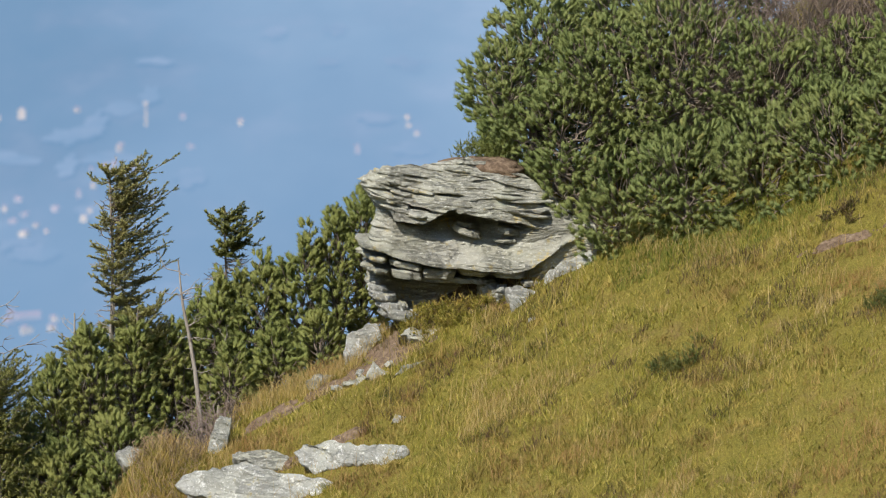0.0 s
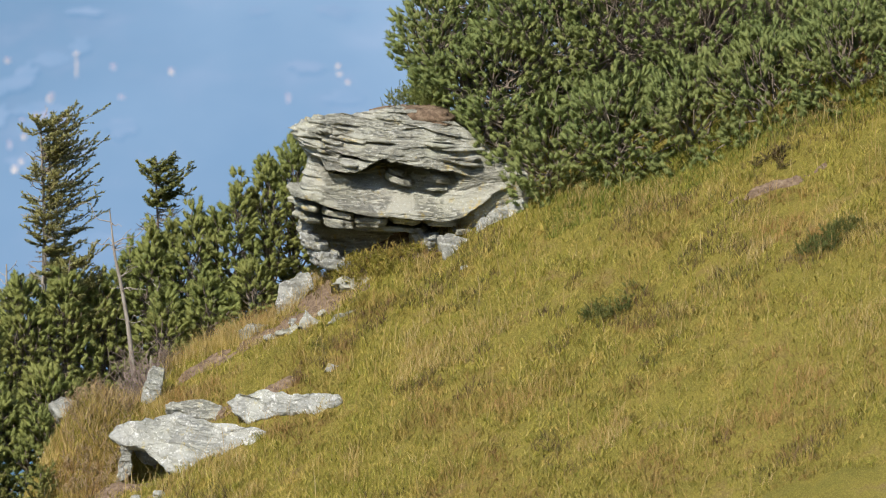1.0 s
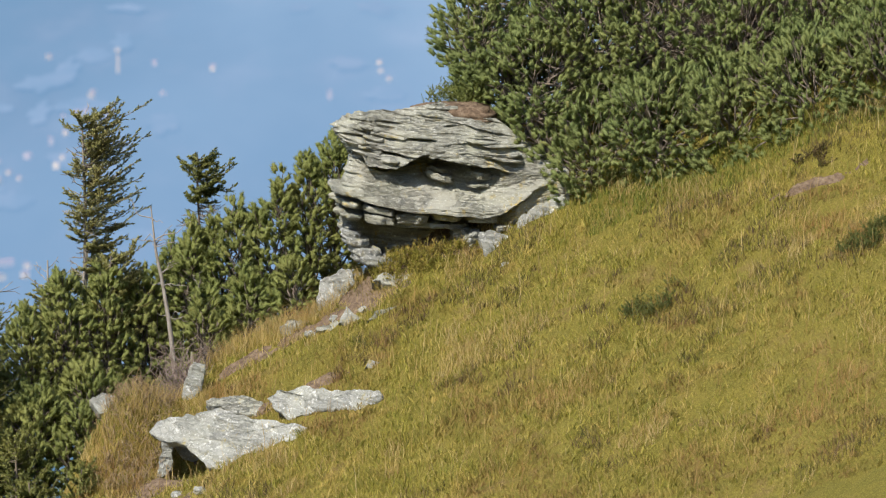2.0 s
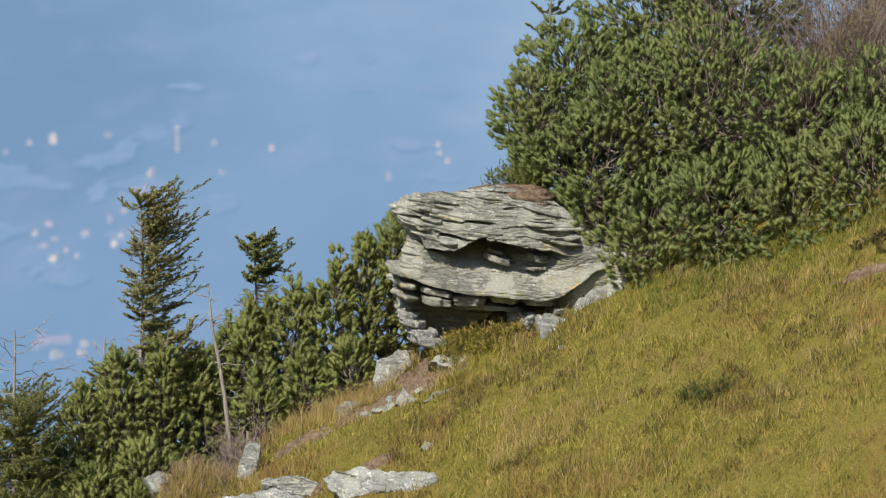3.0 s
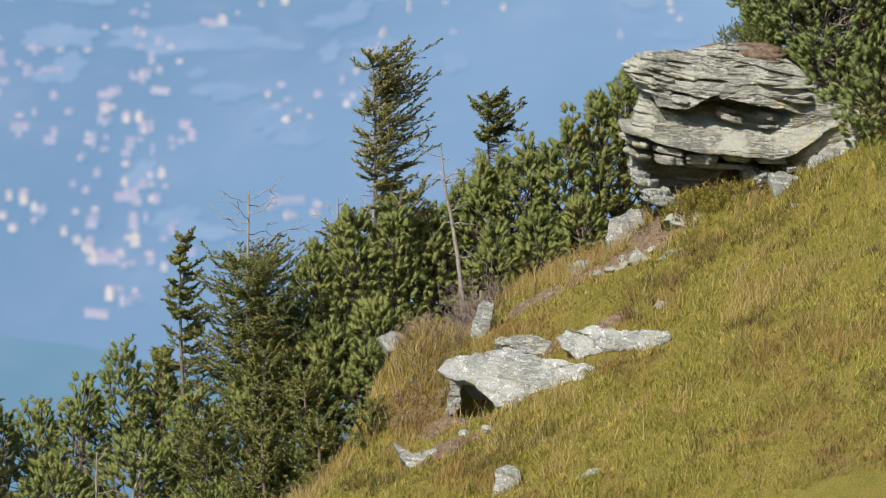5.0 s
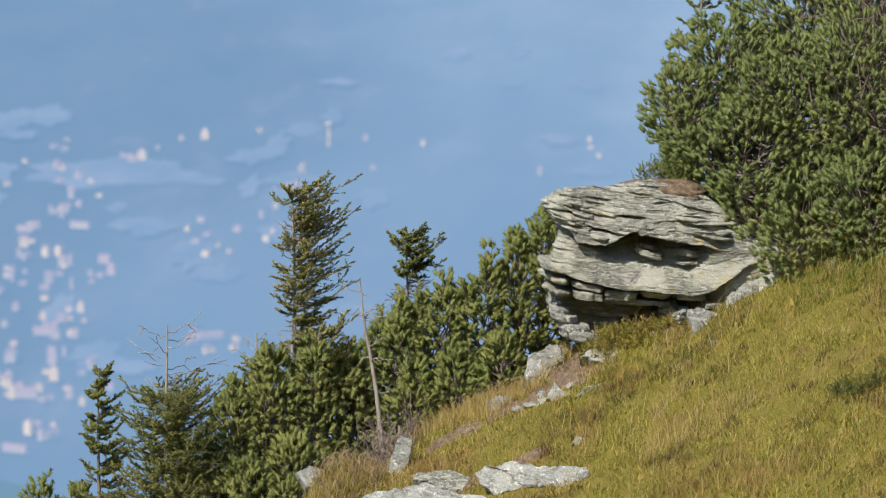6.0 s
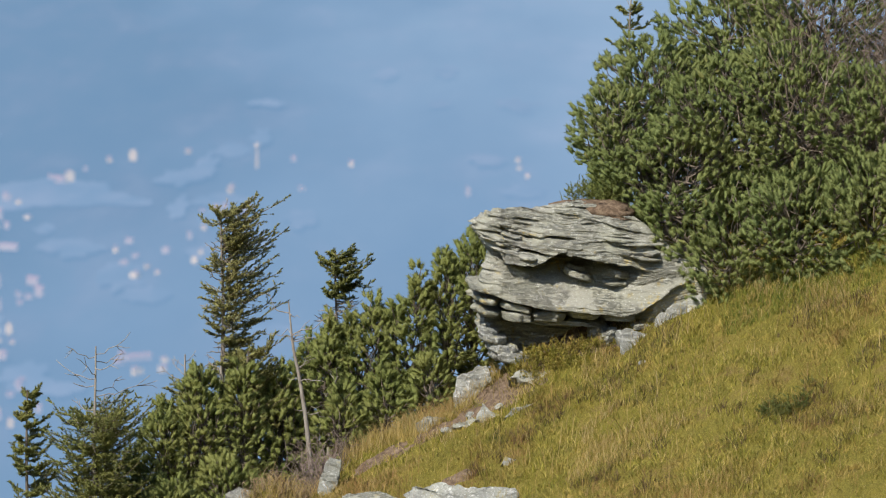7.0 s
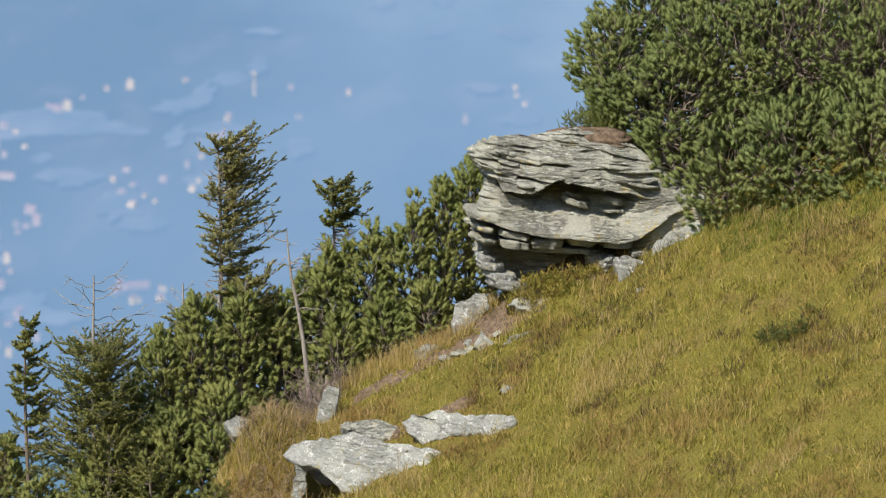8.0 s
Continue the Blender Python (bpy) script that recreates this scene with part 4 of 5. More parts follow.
# the broad thicket beside the outcrop
for x, y, top, rx, ry, rz, seed in (
        (1.76, 51.75, 3.26, 0.46, 0.5, 0.50, 1), (2.18, 52.1, 3.72, 0.56, 0.6, 0.65, 2), (2.36, 51.3, 2.90, 0.55, 0.55, 0.56, 3), (2.02, 51.55, 2.86, 0.42, 0.4, 0.42, 18), (2.15, 52.6, 3.30, 0.50, 0.4, 0.7, 20), (1.86, 51.42, 2.72, 0.34, 0.30, 0.36, 21), (2.25, 52.75, 3.05, 0.70, 0.35, 0.85, 24), (2.75, 52.95, 3.50, 0.70, 0.35, 0.90, 25), (3.30, 53.0, 3.90, 0.70, 0.35, 0.90, 26), (2.42, 50.95, 2.45, 0.42, 0.32, 0.50, 22),
        (2.97, 50.75, 2.33, 0.62, 0.55, 0.70, 4), (2.84, 50.42, 1.92, 0.36, 0.32, 0.44, 23), (2.82, 51.5, 3.50, 0.75, 0.65, 0.80, 5), (3.02, 52.4, 4.25, 0.72, 0.65, 0.80, 6),
        (3.55, 50.45, 2.60, 0.68, 0.55, 0.80, 7), (3.55, 51.3, 3.75, 0.80, 0.7, 0.85, 8), (3.75, 52.2, 4.62, 0.80, 0.7, 0.8, 9),
        (4.30, 50.2, 2.75, 0.70, 0.55, 0.85, 10), (4.42, 51.0, 3.50, 0.80, 0.7, 0.85, 11), (5.08, 49.9, 3.08, 0.74, 0.6, 0.95, 12),
        (5.20, 50.8, 3.52, 0.80, 0.7, 0.85, 13), (5.85, 49.6, 3.35, 0.74, 0.6, 0.95, 14), (6.05, 50.5, 3.90, 0.80, 0.7, 0.9, 15),
        (6.65, 49.4, 3.75, 0.80, 0.65, 1.0, 16), (7.3, 49.5, 4.2, 0.85, 0.7, 1.0, 17)):
    mountain_pine(x, y, top, rx, ry, rz, seed)

# younger, yellower pines behind the rim
for x, y, top, rx, ry, rz, seed in (
        (0.27, 52.0, 1.72, 0.26, 0.32, 0.95, 31), (0.02, 51.8, 1.42, 0.26, 0.32, 0.92, 32), (-0.28, 51.7, 1.34, 0.28, 0.32, 0.90, 33), (-0.50, 51.6, 0.98, 0.22, 0.30, 0.80, 38),
        (-0.74, 51.6, 1.04, 0.25, 0.30, 0.80, 34), (-0.98, 51.7, 0.88, 0.20, 0.28, 0.75, 35), (-1.20, 51.6, 0.84, 0.24, 0.30, 0.78, 36), (-1.42, 51.7, 0.62, 0.22, 0.28, 0.7, 37),
        (-0.15, 51.2, 0.55, 0.26, 0.25, 0.5, 39), (-0.60, 51.2, 0.38, 0.30, 0.25, 0.5, 40), (-1.05, 51.1, 0.20, 0.30, 0.25, 0.5, 29)):
    mountain_pine(x, y, top, rx, ry, rz, seed, M_YELLOW_PINE, "young yellowish mountain pine with upright candle-like shoots", 0.5, 1.35)
for x, y, top, rx, ry, rz, seed in (
        (-1.72, 51.4, 0.34, 0.32, 0.35, 0.80, 41), (-2.08, 51.2, 0.40, 0.32, 0.35, 0.85, 42), (-2.50, 51.0, 0.36, 0.34, 0.35, 0.9, 43),
        (-2.86, 50.9, 0.06, 0.34, 0.35, 0.7, 44), (-2.2, 50.4, -0.40, 0.45, 0.35, 0.55, 45), (-2.75, 50.2, -0.62, 0.5, 0.35, 0.6, 46), (-3.12, 51.0, -0.50, 0.36, 0.35, 0.6, 47), (-2.0, 52.1, 0.10, 0.7, 0.3, 0.9, 48), (-1.2, 52.2, 0.35, 0.6, 0.3, 0.9, 49)):
    mountain_pine(x, y, top, rx, ry, rz, seed, M_YELLOW_PINE, "rounded green mountain pine growing behind the rim", 0.45, 1.6)
for x, y, top, rx, ry, rz, seed in (
        (-2.30, 49.9, -0.80, 0.42, 0.35, 0.75, 61), (-2.85, 49.9, -0.92, 0.48, 0.35, 0.8, 62), (-3.45, 49.8, -1.05, 0.48, 0.35, 0.85, 63), (-4.05, 49.8, -1.30, 0.48, 0.35, 0.85, 64), (-3.0, 49.2, -1.75, 0.55, 0.35, 0.6, 65), (-3.75, 49.0, -1.95, 0.6, 0.35, 0.6, 66),
        (-4.45, 50.6, -1.02, 0.30, 0.35, 0.7, 51), (-4.85, 50.6, -0.98, 0.30, 0.35, 0.7, 52), (-5.25, 50.4, -1.25, 0.32, 0.35, 0.7, 53), (-5.70, 50.4, -1.45, 0.36, 0.35, 0.7, 54),
        (-4.6, 49.6, -1.65, 0.5, 0.4, 0.6, 55), (-5.4, 49.4, -1.85, 0.5, 0.4, 0.6, 56), (-6.1, 50.0, -1.45, 0.35, 0.35, 0.8, 57), (-6.6, 49.6, -1.6, 0.45, 0.4, 0.9, 58)):
    mountain_pine(x, y, top, rx, ry, rz, seed, M_YELLOW_PINE, "yellow-green mountain pine low on the slope", 0.4, 0.9)


def spruce(x, y, foot, top, reach, seed, mat=M_SPRUCE, label="dark green spruce", lean=0.0, wind=0.0, bare_below=0.0, bare_above=1.0, gap=0.085, droop=-0.12, dead_side=False, radius=0.045, crown_low=0.0, shape=0.7, rise=0.5, whorl=5):
    """A spruce: tapered stem, whorls of boughs with needled side twigs. wind: how far the boughs are swept to +x; bare_below, bare_above: shares of the height with bare boughs."""
    rng = np.random.default_rng(seed)
    thing = tagged(new("spruce"), label, "tree", group="spruces behind the rim")
    h = top - foot
    t = np.linspace(0, 1, 12)
    stem = np.stack([x + lean * t * h + 0.012 * np.sin(t * 9 + seed), y + 0 * t, foot + h * t], -1)
    limbs, bare, feet, ways, longs = [], [], [], [], []
    z = foot + max(0.04, crown_low) * h
    while z < top - 0.03:
        f = (z - foot) / h
        span = (reach * (1 - f) ** shape + 0.05) * rng.uniform(0.6, 1.15)
        for k in range(1 if f > bare_above else rng.integers(whorl - 1, whorl + 2)):
            a = rng.uniform(0, 2 * math.pi)
            out = np.array([math.cos(a), math.sin(a), 0.0])
            lee = wind * (0.5 + 0.5 * out[0]) + (1 - wind)
            length = span * rng.uniform(0.55, 1.1) * (0.2 + 0.8 * lee)
            out = unit(out + np.array([wind * 1.0, 0, 0]))
            root = np.array([np.interp(f, t, stem[:, 0]), y, z + rng.uniform(-0.03, 0.03)])
            up = rng.uniform(-0.2, 0.4) + rise * f
            tip = root + out * length + np.array([0, 0, up * length])
            path = curve(root, tip, droop * length, rng, 6, 0.03)
            naked = f < bare_below or f > bare_above or (dead_side and out[0] < 0.25 and rng.random() < 0.55)
            (bare if naked else limbs).append((path, 0.009 * (1 - 0.5 * f), 0.003))
            if naked:
                for q in range(2):
                    s = path[rng.integers(2, 5)]
                    bare.append((curve(s, s + unit(out + rng.normal(size=3) * 0.6) * length * 0.4, 0, rng, 4, 0.05), 0.004, 0.002))
                continue
            d = unit(np.gradient(path, axis=0))
            for m in range(1, 6):
                for side in (-1, 1):
                    w = unit(d[m] * 1.0 + side * 0.8 * np.cross(d[m], [0, 0, 1.0]) + rng.normal(size=3) * 0.22 + np.array([0, 0, 0.12]))
                    feet.append(path[m]), ways.append(w), longs.append(length * rng.uniform(0.25, 0.45) * (1.2 - m / 6))
            for m in range(1, 5):
                feet.append(path[m]), ways.append(unit(path[m + 1] - path[m])), longs.append(np.linalg.norm(path[m + 1] - path[m]))
        z += gap * rng.uniform(0.7, 1.3)
    part("trunk", tubes("trunk", [(stem, radius, 0.007)], M_DEAD if dead_side or bare_above < 1 else M_BARK, 8), thing)
    if limbs:
        part("bough", tubes("bough", limbs, M_BARK, 4), thing)["kind"] = "stuff"
        p, d, l = np.array(feet), np.array(ways), np.array(longs)
        p = np.concatenate([p, p + d * l[:, None] * 0.5])
        d, l = np.concatenate([d, unit(d + rng.normal(size=d.shape) * 0.2)]), np.concatenate([l, l]) * 0.55
        part("crown", tri_mesh("crown", needles(rng, p, d, 16, np.maximum(l, 0.03), 0.029, 0.0088, 48), mat), thing)
    if bare:
        part("dead_bough", tubes("dead_bough", bare, M_DEAD, 4), thing, "bare grey dead boughs")["kind"] = "stuff"
    return thing


# the tall wind-shaped spruce and its neighbours
spruce(-2.31, 51.8, -1.2, 1.93, 0.52, 71, M_DRY_SPRUCE, "wind-flagged half-bare spruce with grey stem", wind=0.62, dead_side=True, gap=0.075, droop=-0.06, radius=0.040, crown_low=0.42, shape=0.04, rise=0.40, whorl=9)
spruce(-1.14, 52.4, -0.9, 1.42, 0.40, 72, M_SPRUCE, "small dark spruce top above the pines", wind=0.5, crown_low=0.66, bare_below=0.80, gap=0.06, shape=0.15, radius=0.026, rise=0.1, whorl=6)
spruce(-4.22, 50.4, -3.2, 0.30, 0.52, 73, M_SPRUCE, "slender spruce with bare grey lower stem", wind=0.45, crown_low=0.36, gap=0.11, shape=0.45, radius=0.038, bare_below=0.46, rise=0.2, whorl=6)
spruce(-3.52, 50.2, -3.0, 0.78, 0.66, 74, M_SPRUCE, "stout spruce with a dead broken leader", wind=0.25, bare_above=0.82, crown_low=0.35, gap=0.055, shape=0.10, lean=0.0, rise=0.25, whorl=9)
spruce(-3.35, 49.7, -3.4, -0.75, 0.95, 75, M_SPRUCE, "broad dark spruce at the rim", wind=0.1, gap=0.07, shape=0.45, droop=-0.2, crown_low=0.1)
spruce(-2.92, 49.4, -3.4, -0.95, 0.72, 76, M_SPRUCE, "broad dark spruce at the rim", wind=0.1, gap=0.07, shape=0.45, droop=-0.2, crown_low=0.1)
spruce(-3.9, 49.2, -3.6, -1.35, 0.8, 77, M_SPRUCE, "broad dark spruce at the rim", wind=0.1, gap=0.08, shape=0.5, droop=-0.2, crown_low=0.1)
spruce(-2.75, 48.9, -3.0, -1.30, 0.55, 83, M_SPRUCE, "broad dark spruce at the rim", wind=0.1, gap=0.07, shape=0.45, droop=-0.2, crown_low=0.1)
spruce(-3.3, 48.9, -3.6, -1.35, 0.75, 84, M_SPRUCE, "broad dark spruce at the rim", wind=0.1, gap=0.07, shape=0.45, droop=-0.2, crown_low=0.1)
spruce(-2.22, 48.55, -2.9, -1.10, 0.42, 85, M_SPRUCE, "broad dark spruce at the rim", wind=0.1, gap=0.07, shape=0.45, droop=-0.2, crown_low=0.1)
spruce(-2.66, 51.3, -1.6, 0.52, 0.42, 78, M_DRY_SPRUCE, "wind-burnt low spruce with bare tips", wind=0.3, bare_above=0.85, gap=0.06, crown_low=0.4, shape=0.25)
spruce(-2.02, 51.3, -1.0, 0.56, 0.50, 79, M_DRY_SPRUCE, "wind-burnt low spruce with bare tips", wind=0.7, gap=0.055, crown_low=0.5, shape=0.2)
spruce(1.92, 52.6, 2.2, 4.22, 0.25, 80, M_SPRUCE, "thin young spruce tip rising from the thicket", wind=0.1, bare_above=0.9, gap=0.13, crown_low=0.7, shape=0.3, radius=0.02)
spruce(-4.45, 50.7, -2.6, -0.92, 0.2, 81, M_SPRUCE, "young spruce among the pines", gap=0.07, radius=0.02)
spruce(-6.15, 49.4, -3.0, -0.90, 0.42, 82, M_SPRUCE, "dark green spruce at the slope's foot", gap=0.07)


def dead_stem(points, r0, r1, twigs, seed, label):
    rng = np.random.default_rng(seed)
    thing = tagged(new("dead_tree"), label, "tree", group="dead stems")
    pts = np.array(points, float)
    f = np.linspace(0, len(pts) - 1, 14)
    stem = np.stack([np.interp(f, np.arange(len(pts)), pts[:, k]) for k in range(3)], -1)
    part("trunk", tubes("trunk", [(stem, r0, r1)], M_DEAD, 7), thing)
    paths = []
    for k in range(twigs):
        s = stem[rng.integers(3, 13)]
        paths.append((curve(s, s + np.array([rng.normal() * 0.18, rng.normal() * 0.1, rng.uniform(-0.05, 0.2)]), 0, rng, 5, 0.08), 0.006, 0.002))
    part("twig", tubes("twig", paths, M_DEAD, 4), thing)["kind"] = "stuff"


dead_stem([(-1.36, 50.75, -0.6), (-1.41, 50.75, -0.07), (-1.48, 50.75, 0.38), (-1.54, 50.75, 0.67), (-1.56, 50.75, 0.84), (-1.59, 50.75, 1.16)], 0.028, 0.006, 22, 91, "bleached leaning dead stem with few twigs")
dead_stem([(-5.0, 49.2, -3.2), (-5.0, 49.2, -2.4), (-4.98, 49.2, -1.7)], 0.03, 0.006, 12, 92, "thin bare dead stem among the pines")
dead_stem([(-4.6, 49.4, -3.2), (-4.65, 49.4, -2.2), (-4.5, 49.4, -1.75)], 0.025, 0.006, 12, 93, "thin bare dead stem among the pines")
dead_stem([(-1.2, 51.3, -0.6), (-1.18, 51.3, 0.1), (-1.1, 51.3, 0.3)], 0.02, 0.006, 12, 94, "thin bare dead stem among the pines")


def thicket(name, label, x, y, rx, ry, high, count, seed, mat=M_TWIG, lift=0.0):
    """A tangle of bare twigs."""
    rng = np.random.default_rng(seed)
    paths = []
    for k in range(count):
        a, b = x + rng.uniform(-rx, rx), y + rng.uniform(-ry, ry)
        g = float(ground_z(a, b)) + lift - 0.03
        h = high * rng.uniform(0.4, 1.1)
        tip = np.array([a + np.clip(rng.normal(), -1, 1) * 0.45 * h, b + np.clip(rng.normal(), -1, 1) * 0.4 * h, g + h])
        p = curve((a, b, g), tip, 0, rng, 5, 0.08)
        paths.append((p, 0.006, 0.002))
        for q in range(3):
            s = p[rng.integers(1, 5)]
            paths.append((curve(s, s + np.clip(rng.normal(size=3), -1, 1) * min(0.3 * h, 0.4) + np.array([0, 0, 0.15 * h]), 0, rng, 4, 0.08), 0.004, 0.0015))
    ob = new(name, tubes(name, paths, mat, 3))
    return tagged(ob, label, "shrub", kind="stuff")


thicket("bare_shrub", "leafless reddish-brown heath shrub beside the boulder", -1.68, 48.9, 0.34, 0.6, 0.17, 420, 101, M_HEATH_TWIG)
thicket("bare_shrub", "bare brown twigs under the pines", -1.5, 50.3, 0.35, 0.4, 0.55, 450, 102)
thicket("bare_shrub", "tangle of leafless grey-brown branches above the pines", 5.2, 51.7, 1.3, 0.5, 1.95, 900, 103)


# ---- turf ----
def blades(rng, x, y, h, lean, width, curl=0.35):
    """Grass blades at the places x, y: a quad and a tip each."""
    n = len(x)
    z = ground_z(x, y) - 0.01
    a = rng.uniform(0, 2 * math.pi, n)
    side = np.stack([np.cos(a), np.sin(a), 0 * a], -1) * (0.5 * width)[:, None]
    b = rng.uniform(0, 2 * math.pi, n)
    way = np.stack([np.cos(b), np.sin(b), 0 * b], -1) * (lean * h)[:, None]
    foot = np.stack([x, y, z], -1)
    mid = foot + way * curl + np.array([0, 0, 1.0]) * (0.6 * h)[:, None]
    tip = foot + way + np.array([0, 0, 1.0]) * h[:, None]
    V = np.stack([foot - side, foot + side, mid + 0.7 * side, mid - 0.7 * side, tip], 1).reshape(-1, 3)
    i = 5 * np.arange(n)
    quads = np.stack([i, i + 1, i + 2, i + 3], -1)
    tris = np.stack([i + 3, i + 2, i + 4], -1)
    return V, [quads, tris]


def meadow_places(rng, n, x0, x1, y0):
    x = rng.uniform(x0, x1, n)
    y = y0 + (np.interp(x, RIM_X, RIM_Y) + 0.25 - y0) * rng.random(n)
    keep = (y > 45.6 - 0.52 * (x + 2.0)) & ((x < 2.4) | (y < 51.2 - 0.3 * (x - 2.4)))
    return x[keep], y[keep]


def build_turf():
    rng = np.random.default_rng(7)
    # tufts of several blades that splay from one foot
    tx, ty = meadow_places(rng, 84000, -5.0, 8.2, 41.5)
    bare = bareness(tx, ty) < 0.35 + 0.3 * rng.random(len(tx))
    tx, ty = tx[bare], ty[bare]
    per = 4
    spread = 0.026
    x = np.repeat(tx, per) + rng.normal(size=len(tx) * per) * spread
    y = np.repeat(ty, per) + rng.normal(size=len(tx) * per) * spread
    tuft = np.repeat(rough(tx * 3.6, ty * 3.6, 0, 61, 3) + 0.6 * rng.normal(size=len(tx)), per)
    big = rough(x * 0.8, y * 0.8, 0, 67, 3)
    h = np.clip(0.058 + 0.026 * tuft + 0.018 * big, 0.020, 0.17) * rng.uniform(0.6, 1.25, len(x))
    me = np_mesh("grass", *blades(rng, x, y, h, rng.uniform(0.3, 1.4, len(x)), rng.uniform(0.006, 0.011, len(x))), M_GRASS)
    tagged(new("grass", me), "short yellow-green autumn grass covering the slope", "grass", kind="stuff")
    # dry tussocks along the rim and in streaks over the slope
    x, y = meadow_places(rng, 260000, -4.5, 8.2, 42.5)
    rim = np.interp(x, RIM_X, RIM_Y) - y
    f = rough(x * 1.3, y * 1.3, 0, 71, 3) + 0.55 * rough(x * 5, y * 5, 0, 73, 2) + np.where((rim < 1.3) & (x < 1.2), 0.45, 0.0) + np.where((rim < 0.4) & (x < 0.4), 0.35, 0.0)
    keep = (f > 0.53) & (bareness(x, y) < 0.6)
    x, y = x[keep], y[keep]
    tall = (np.interp(x, RIM_X, RIM_Y) - y < 0.45) & (x < 1.0)
    h = rng.uniform(0.05, 0.15, len(x)) * np.where(tall, 1.6, 1.0)
    me = np_mesh("dry_grass", *blades(rng, x, y, h, rng.uniform(0.2, 0.9, len(x)), rng.uniform(0.003, 0.006, len(x))), M_STRAW)
    tagged(new("dry_grass", me), "straw-coloured dry grass tussocks near the rim", "grass", kind="stuff")
    # heath sprigs
    x, y = meadow_places(rng, 200000, -5.5, 8.2, 42.5)
    keep = rough(x * 1.1 + 9, y * 1.1, 0, 81, 3) + 0.5 * rough(x * 4, y * 4, 0, 83, 2) > 0.62
    x, y = x[keep], y[keep]
    me = np_mesh("heath", *blades(rng, x, y, rng.uniform(0.04, 0.10, len(x)), rng.uniform(0.2, 0.9, len(x)), rng.uniform(0.005, 0.010, len(x))), M_HEATH)
    tagged(new("heath", me), "low brownish heath sprigs among the grass", "heath", kind="stuff")
    # fresher grass under the thicket
    x = rng.uniform(2.75, 7.6, 22000)
    y = 50.35 - 0.22 * (x - 2.4) - rng.random(len(x)) ** 1.6 * 1.1 + 0.35
    me = np_mesh("fresh_grass", *blades(rng, x, y, rng.uniform(0.04, 0.09, len(x)), rng.uniform(0.3, 1.0, len(x)), rng.uniform(0.005, 0.009, len(x))), M_FRESH)
    tagged(new("fresh_grass", me), "taller fresh green grass at the foot of the pines", "grass", kind="stuff")
    # long pale stalks
    x, y = meadow_places(rng, 4200, -3, 8, 42.5)
    me = np_mesh("grass_stalks", *blades(rng, x, y, rng.uniform(0.12, 0.34, len(x)), rng.uniform(0.1, 0.5, len(x)), rng.uniform(0.004, 0.006, len(x))), M_STRAW)
    tagged(new("grass_stalks", me), "long bleached grass stalks standing in the meadow", "grass", kind="stuff")


build_turf()


def juniper(x, y, rx, ry, high, seed, mat=M_JUNIPER, label="low dark green juniper mat in the grass", base=None):
    rng = np.random.default_rng(seed)
    n = int(340 * rx * ry / 0.06)
    a, r = rng.uniform(0, 2 * math.pi, n), np.sqrt(rng.random(n))
    px, py = x + rx * r * np.cos(a), y + ry * r * np.sin(a)
    keep = rough(px * 6, py * 6, 0, seed, 2) > 0.0
    px, py, r = px[keep], py[keep], r[keep]
    pz = (ground_z(px, py) if base is None else base) + high * (1 - 0.6 * r * r) * rng.uniform(0.2, 1.0, len(px))
    p = np.stack([px, py, pz], -1)
    d = unit(np.stack([rng.normal(size=len(p)) * 0.7, rng.normal(size=len(p)) * 0.7, 0.8 + 0 * px], -1))
    ob = new("juniper", tri_mesh("juniper", needles(rng, p, d, 30, rng.uniform(0.05, 0.12, len(p)), 0.026, 0.006, 50), mat))
    return tagged(ob, label, "shrub", group="low shrubs on the meadow")


juniper(3.28, 47.25, 0.30, 0.22, 0.11, 111)
juniper(5.25, 46.5, 0.30, 0.25, 0.09, 112)
juniper(4.95, 48.75, 0.24, 0.14, 0.03, 113, M_HEATH, "low brown heath cushion in the grass")
juniper(0.95, 50.30, 0.42, 0.22, 0.15, 114, M_GRASS, "low yellow-green bilberry cushion at the rock's foot")
juniper(1.42, 50.25, 0.42, 0.20, 0.13, 115, M_GRASS, "low yellow-green bilberry cushion at the rock's foot")
juniper(1.52, 51.28, 0.34, 0.16, 0.26, 116, M_YELLOW_PINE, "low yellow-green shrub on the outcrop's top", 2.08)
juniper(1.72, 51.22, 0.26, 0.14, 0.30, 118, M_YELLOW_PINE, "low yellow-green shrub on the outcrop's top", 2.05)


# ---- the far town ----
def house_mesh(w, d, h, wall):
    bm = bmesh.new()
    v = [bm.verts.new((a * w / 2, b * d / 2, c)) for c in (-3, h) for a, b in ((-1, -1), (1, -1), (1, 1), (-1, 1))]
    r = [bm.verts.new((-w / 2, 0, h + 0.38 * d)), bm.verts.new((w / 2, 0, h + 0.38 * d))]
    for f in ((0, 1, 5, 4), (2, 3, 7, 6)):
        bm.faces.new([v[i] for i in f])
    bm.faces.new((v[1], v[2], v[6], r[1], v[5]))
    bm.faces.new((v[3], v[0], v[4], r[0], v[7]))
    walls = bpy.data.meshes.new("wall")
    bm.to_mesh(walls)
    bm.free()
    walls.materials.append(wall)
    bm = bmesh.new()
    e, top, low = 0.5, h + 0.38 * d + 0.25, h - 0.15
    for s in (-1, 1):
        q = [bm.verts.new(p) for p in ((-w / 2 - e, s * (d / 2 + e), low), (w / 2 + e, s * (d / 2 + e), low), (w / 2 + e, 0, top), (-w / 2 - e, 0, top))]
        bm.faces.new(q)
    roof = bpy.data.meshes.new("roof")
    bm.to_mesh(roof)
    bm.free()
    roof.materials.append(M_FAR_ROOF)
    return walls, roof


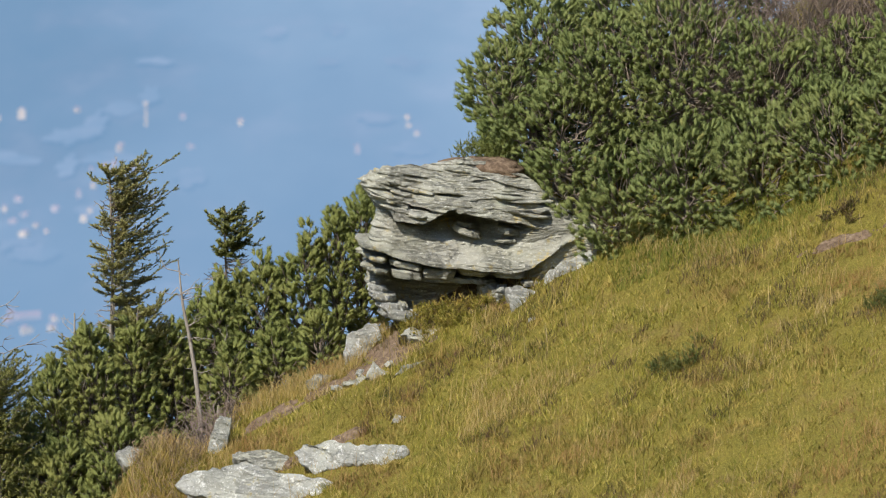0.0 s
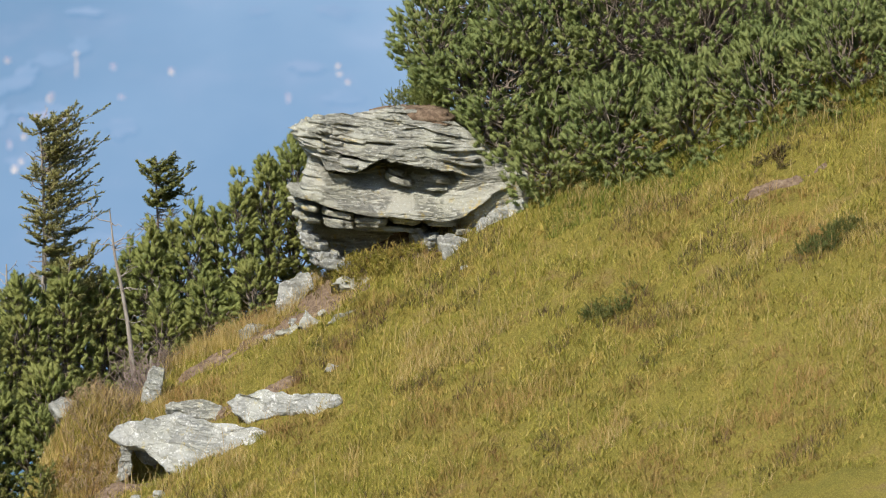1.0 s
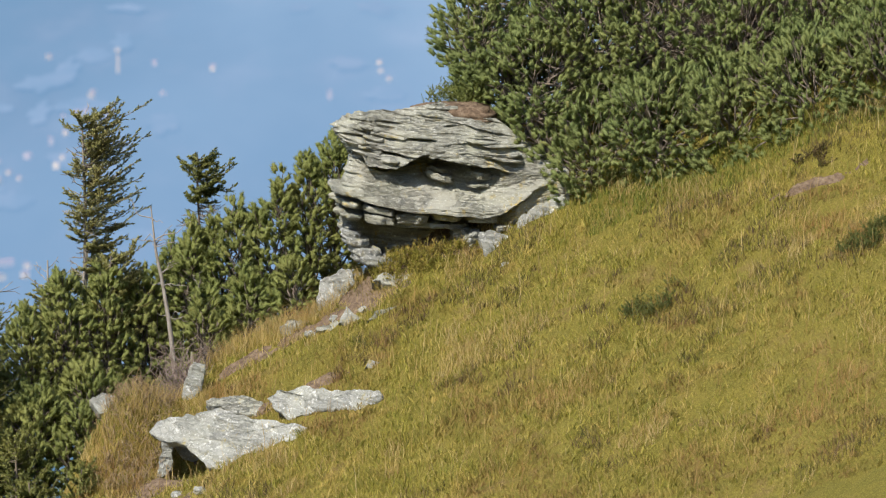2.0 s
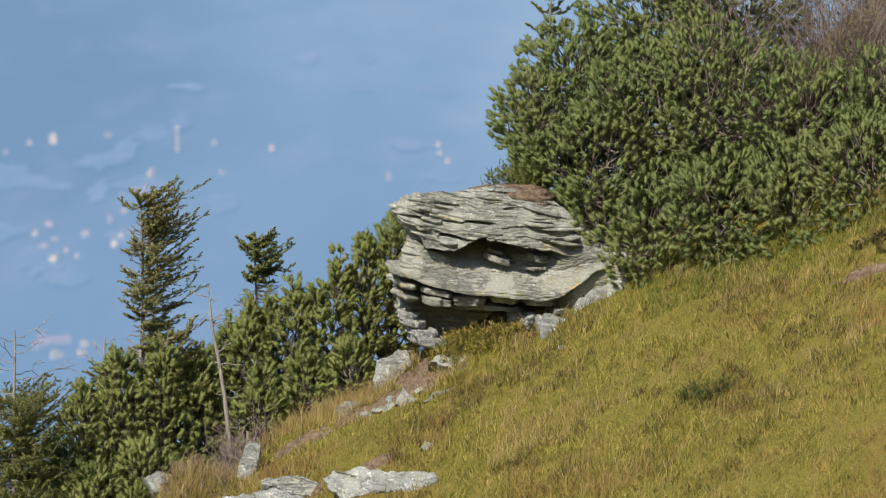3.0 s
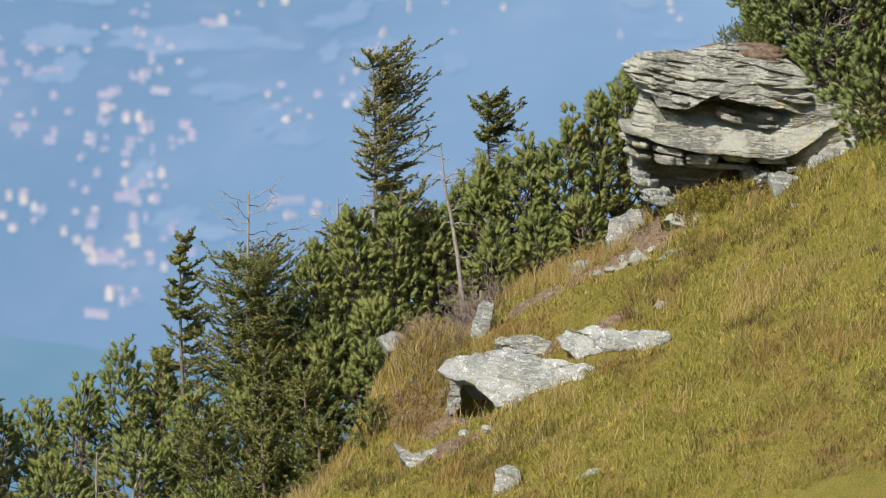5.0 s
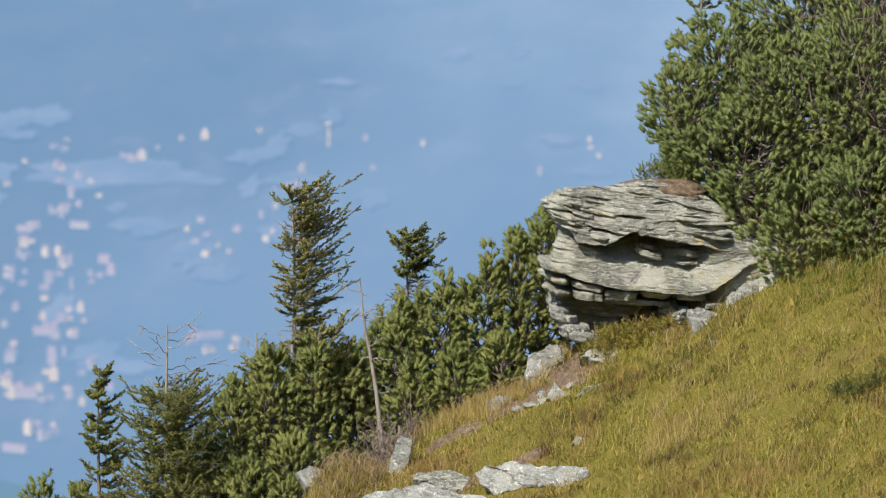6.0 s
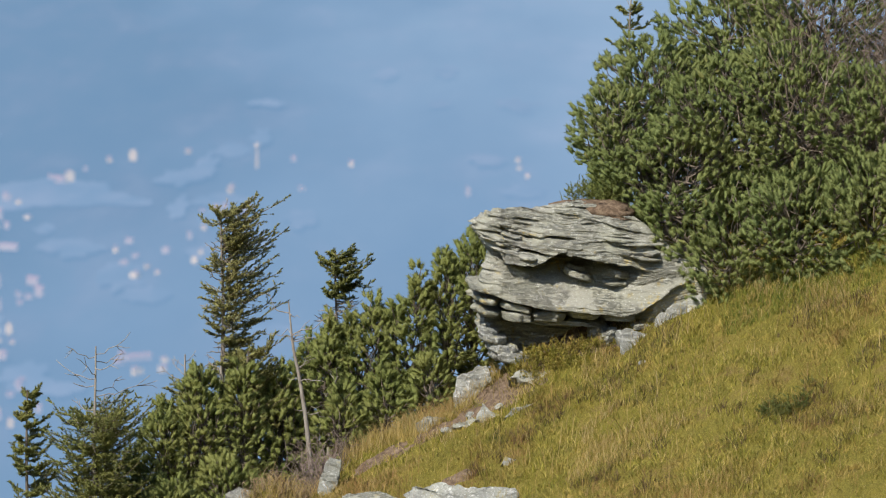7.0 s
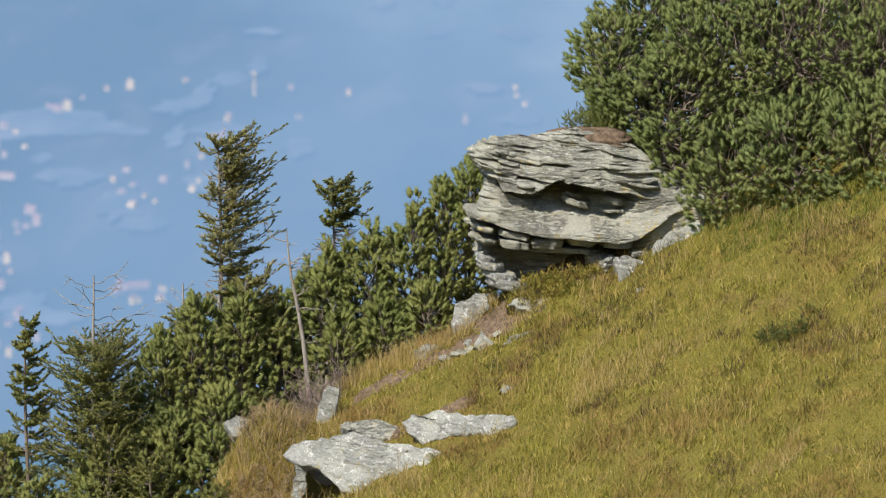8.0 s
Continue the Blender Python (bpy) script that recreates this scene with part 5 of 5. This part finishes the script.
def patch_mesh(name, rx, ry, seed, mat):
    """A flat patch of land with an uneven edge."""
    th = np.linspace(0, 2 * math.pi, 72, endpoint=False)
    r = 1 + 0.42 * lumps(np.cos(th) * 2, np.sin(th) * 2, seed, seed) + 0.20 * lumps(np.cos(th) * 7, np.sin(th) * 7, seed, seed + 1)
    rim = np.stack([rx * r * np.cos(th), ry * r * np.sin(th), 0 * th], -1)
    i = np.arange(72)
    return np_mesh(name, np.concatenate([rim, [[0, 0, 0]]]), np.stack([i, np.roll(i, -1), np.full(72, 72)], -1), mat)


def build_town():
    rng = np.random.default_rng(5)
    kinds = []
    # walls and roofs glow blue to paint the haze over the town
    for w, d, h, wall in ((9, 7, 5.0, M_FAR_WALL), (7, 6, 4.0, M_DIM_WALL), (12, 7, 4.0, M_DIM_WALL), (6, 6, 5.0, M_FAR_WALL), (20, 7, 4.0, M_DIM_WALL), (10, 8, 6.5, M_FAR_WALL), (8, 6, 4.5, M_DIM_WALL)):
        ob = tagged(new("house"), "pale house with a reddish roof far off in painted haze", "house", group="houses of the valley town")
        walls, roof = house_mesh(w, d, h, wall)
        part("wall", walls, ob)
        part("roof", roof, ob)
        kinds.append(ob)
    n = 0
    while n < 300:
        deg = rng.uniform(-8.8, -2.3) if rng.random() < 0.96 else rng.uniform(-2.3, 1.2)
        dist = rng.uniform(2190, 3350) if deg < -2.3 else rng.uniform(2950, 3350)
        x, y = dist * math.tan(radians(deg)), dist
        dense = lumps(x / 30, y / 130, 0, 3) + 0.6 * lumps(x / 11, y / 50, 0, 4) - 0.35 * (deg > -4.6) - 0.5 * (dist < 2350) + 0.1
        if dense < 0.05:
            continue
        turn = 25 * round(2.0 * float(lumps(x / 60, y / 200, 0, 8))) + rng.normal() * 6 + rng.choice((0, 90))
        m = pose(x, y, VALLEY + 3, 0, 0, turn) @ Matrix.Diagonal((rng.uniform(0.35, 0.9), rng.uniform(0.4, 0.9), rng.uniform(0.4, 0.9), 1.0))
        if n < len(kinds):
            kinds[n].matrix_basis = m
        else:
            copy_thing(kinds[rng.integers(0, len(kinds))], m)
        n += 1
    mast = tagged(new("tower"), "thin white tower standing out of the valley's painted haze", "tower")
    part("shaft", tubes("shaft", [(np.array([[0, 0, -3.0], [0, 0, 7.0], [0, 0, 12.0]]), 0.9, 0.5)], M_FAR_WALL, 8), mast)
    part("head", slab_mesh("head", M_FAR_WALL, 0, 0, 1.6, 1.6, 11.0, 13.0, n=16, levels=2, power=2.0, jag=0.0, cleft=0.0), mast)
    mast.matrix_basis = pose(3290 * math.tan(radians(-2.15)), 3290, VALLEY + 3)
    # fields and woods carry haze painted into their material
    for k in range(46):
        deg, dist = (rng.uniform(-8.5, -2.0), rng.uniform(2350, 3500)) if k < 34 else (rng.uniform(-2.5, 2.5), rng.uniform(2900, 3900))
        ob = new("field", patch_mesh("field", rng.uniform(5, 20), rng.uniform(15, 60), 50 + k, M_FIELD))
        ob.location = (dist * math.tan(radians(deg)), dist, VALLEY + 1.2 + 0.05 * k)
        tagged(ob, "pale stubble field far off in painted haze", "field", kind="stuff")
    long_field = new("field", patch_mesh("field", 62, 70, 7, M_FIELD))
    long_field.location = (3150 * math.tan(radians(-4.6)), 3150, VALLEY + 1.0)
    tagged(long_field, "long lilac field at the town's edge in painted haze", "field", kind="stuff")
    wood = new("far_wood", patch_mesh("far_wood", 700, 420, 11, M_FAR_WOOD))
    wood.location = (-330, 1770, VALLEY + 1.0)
    tagged(wood, "dark woods at the valley's near edge, painted haze over them", "wood", kind="stuff")


build_town()
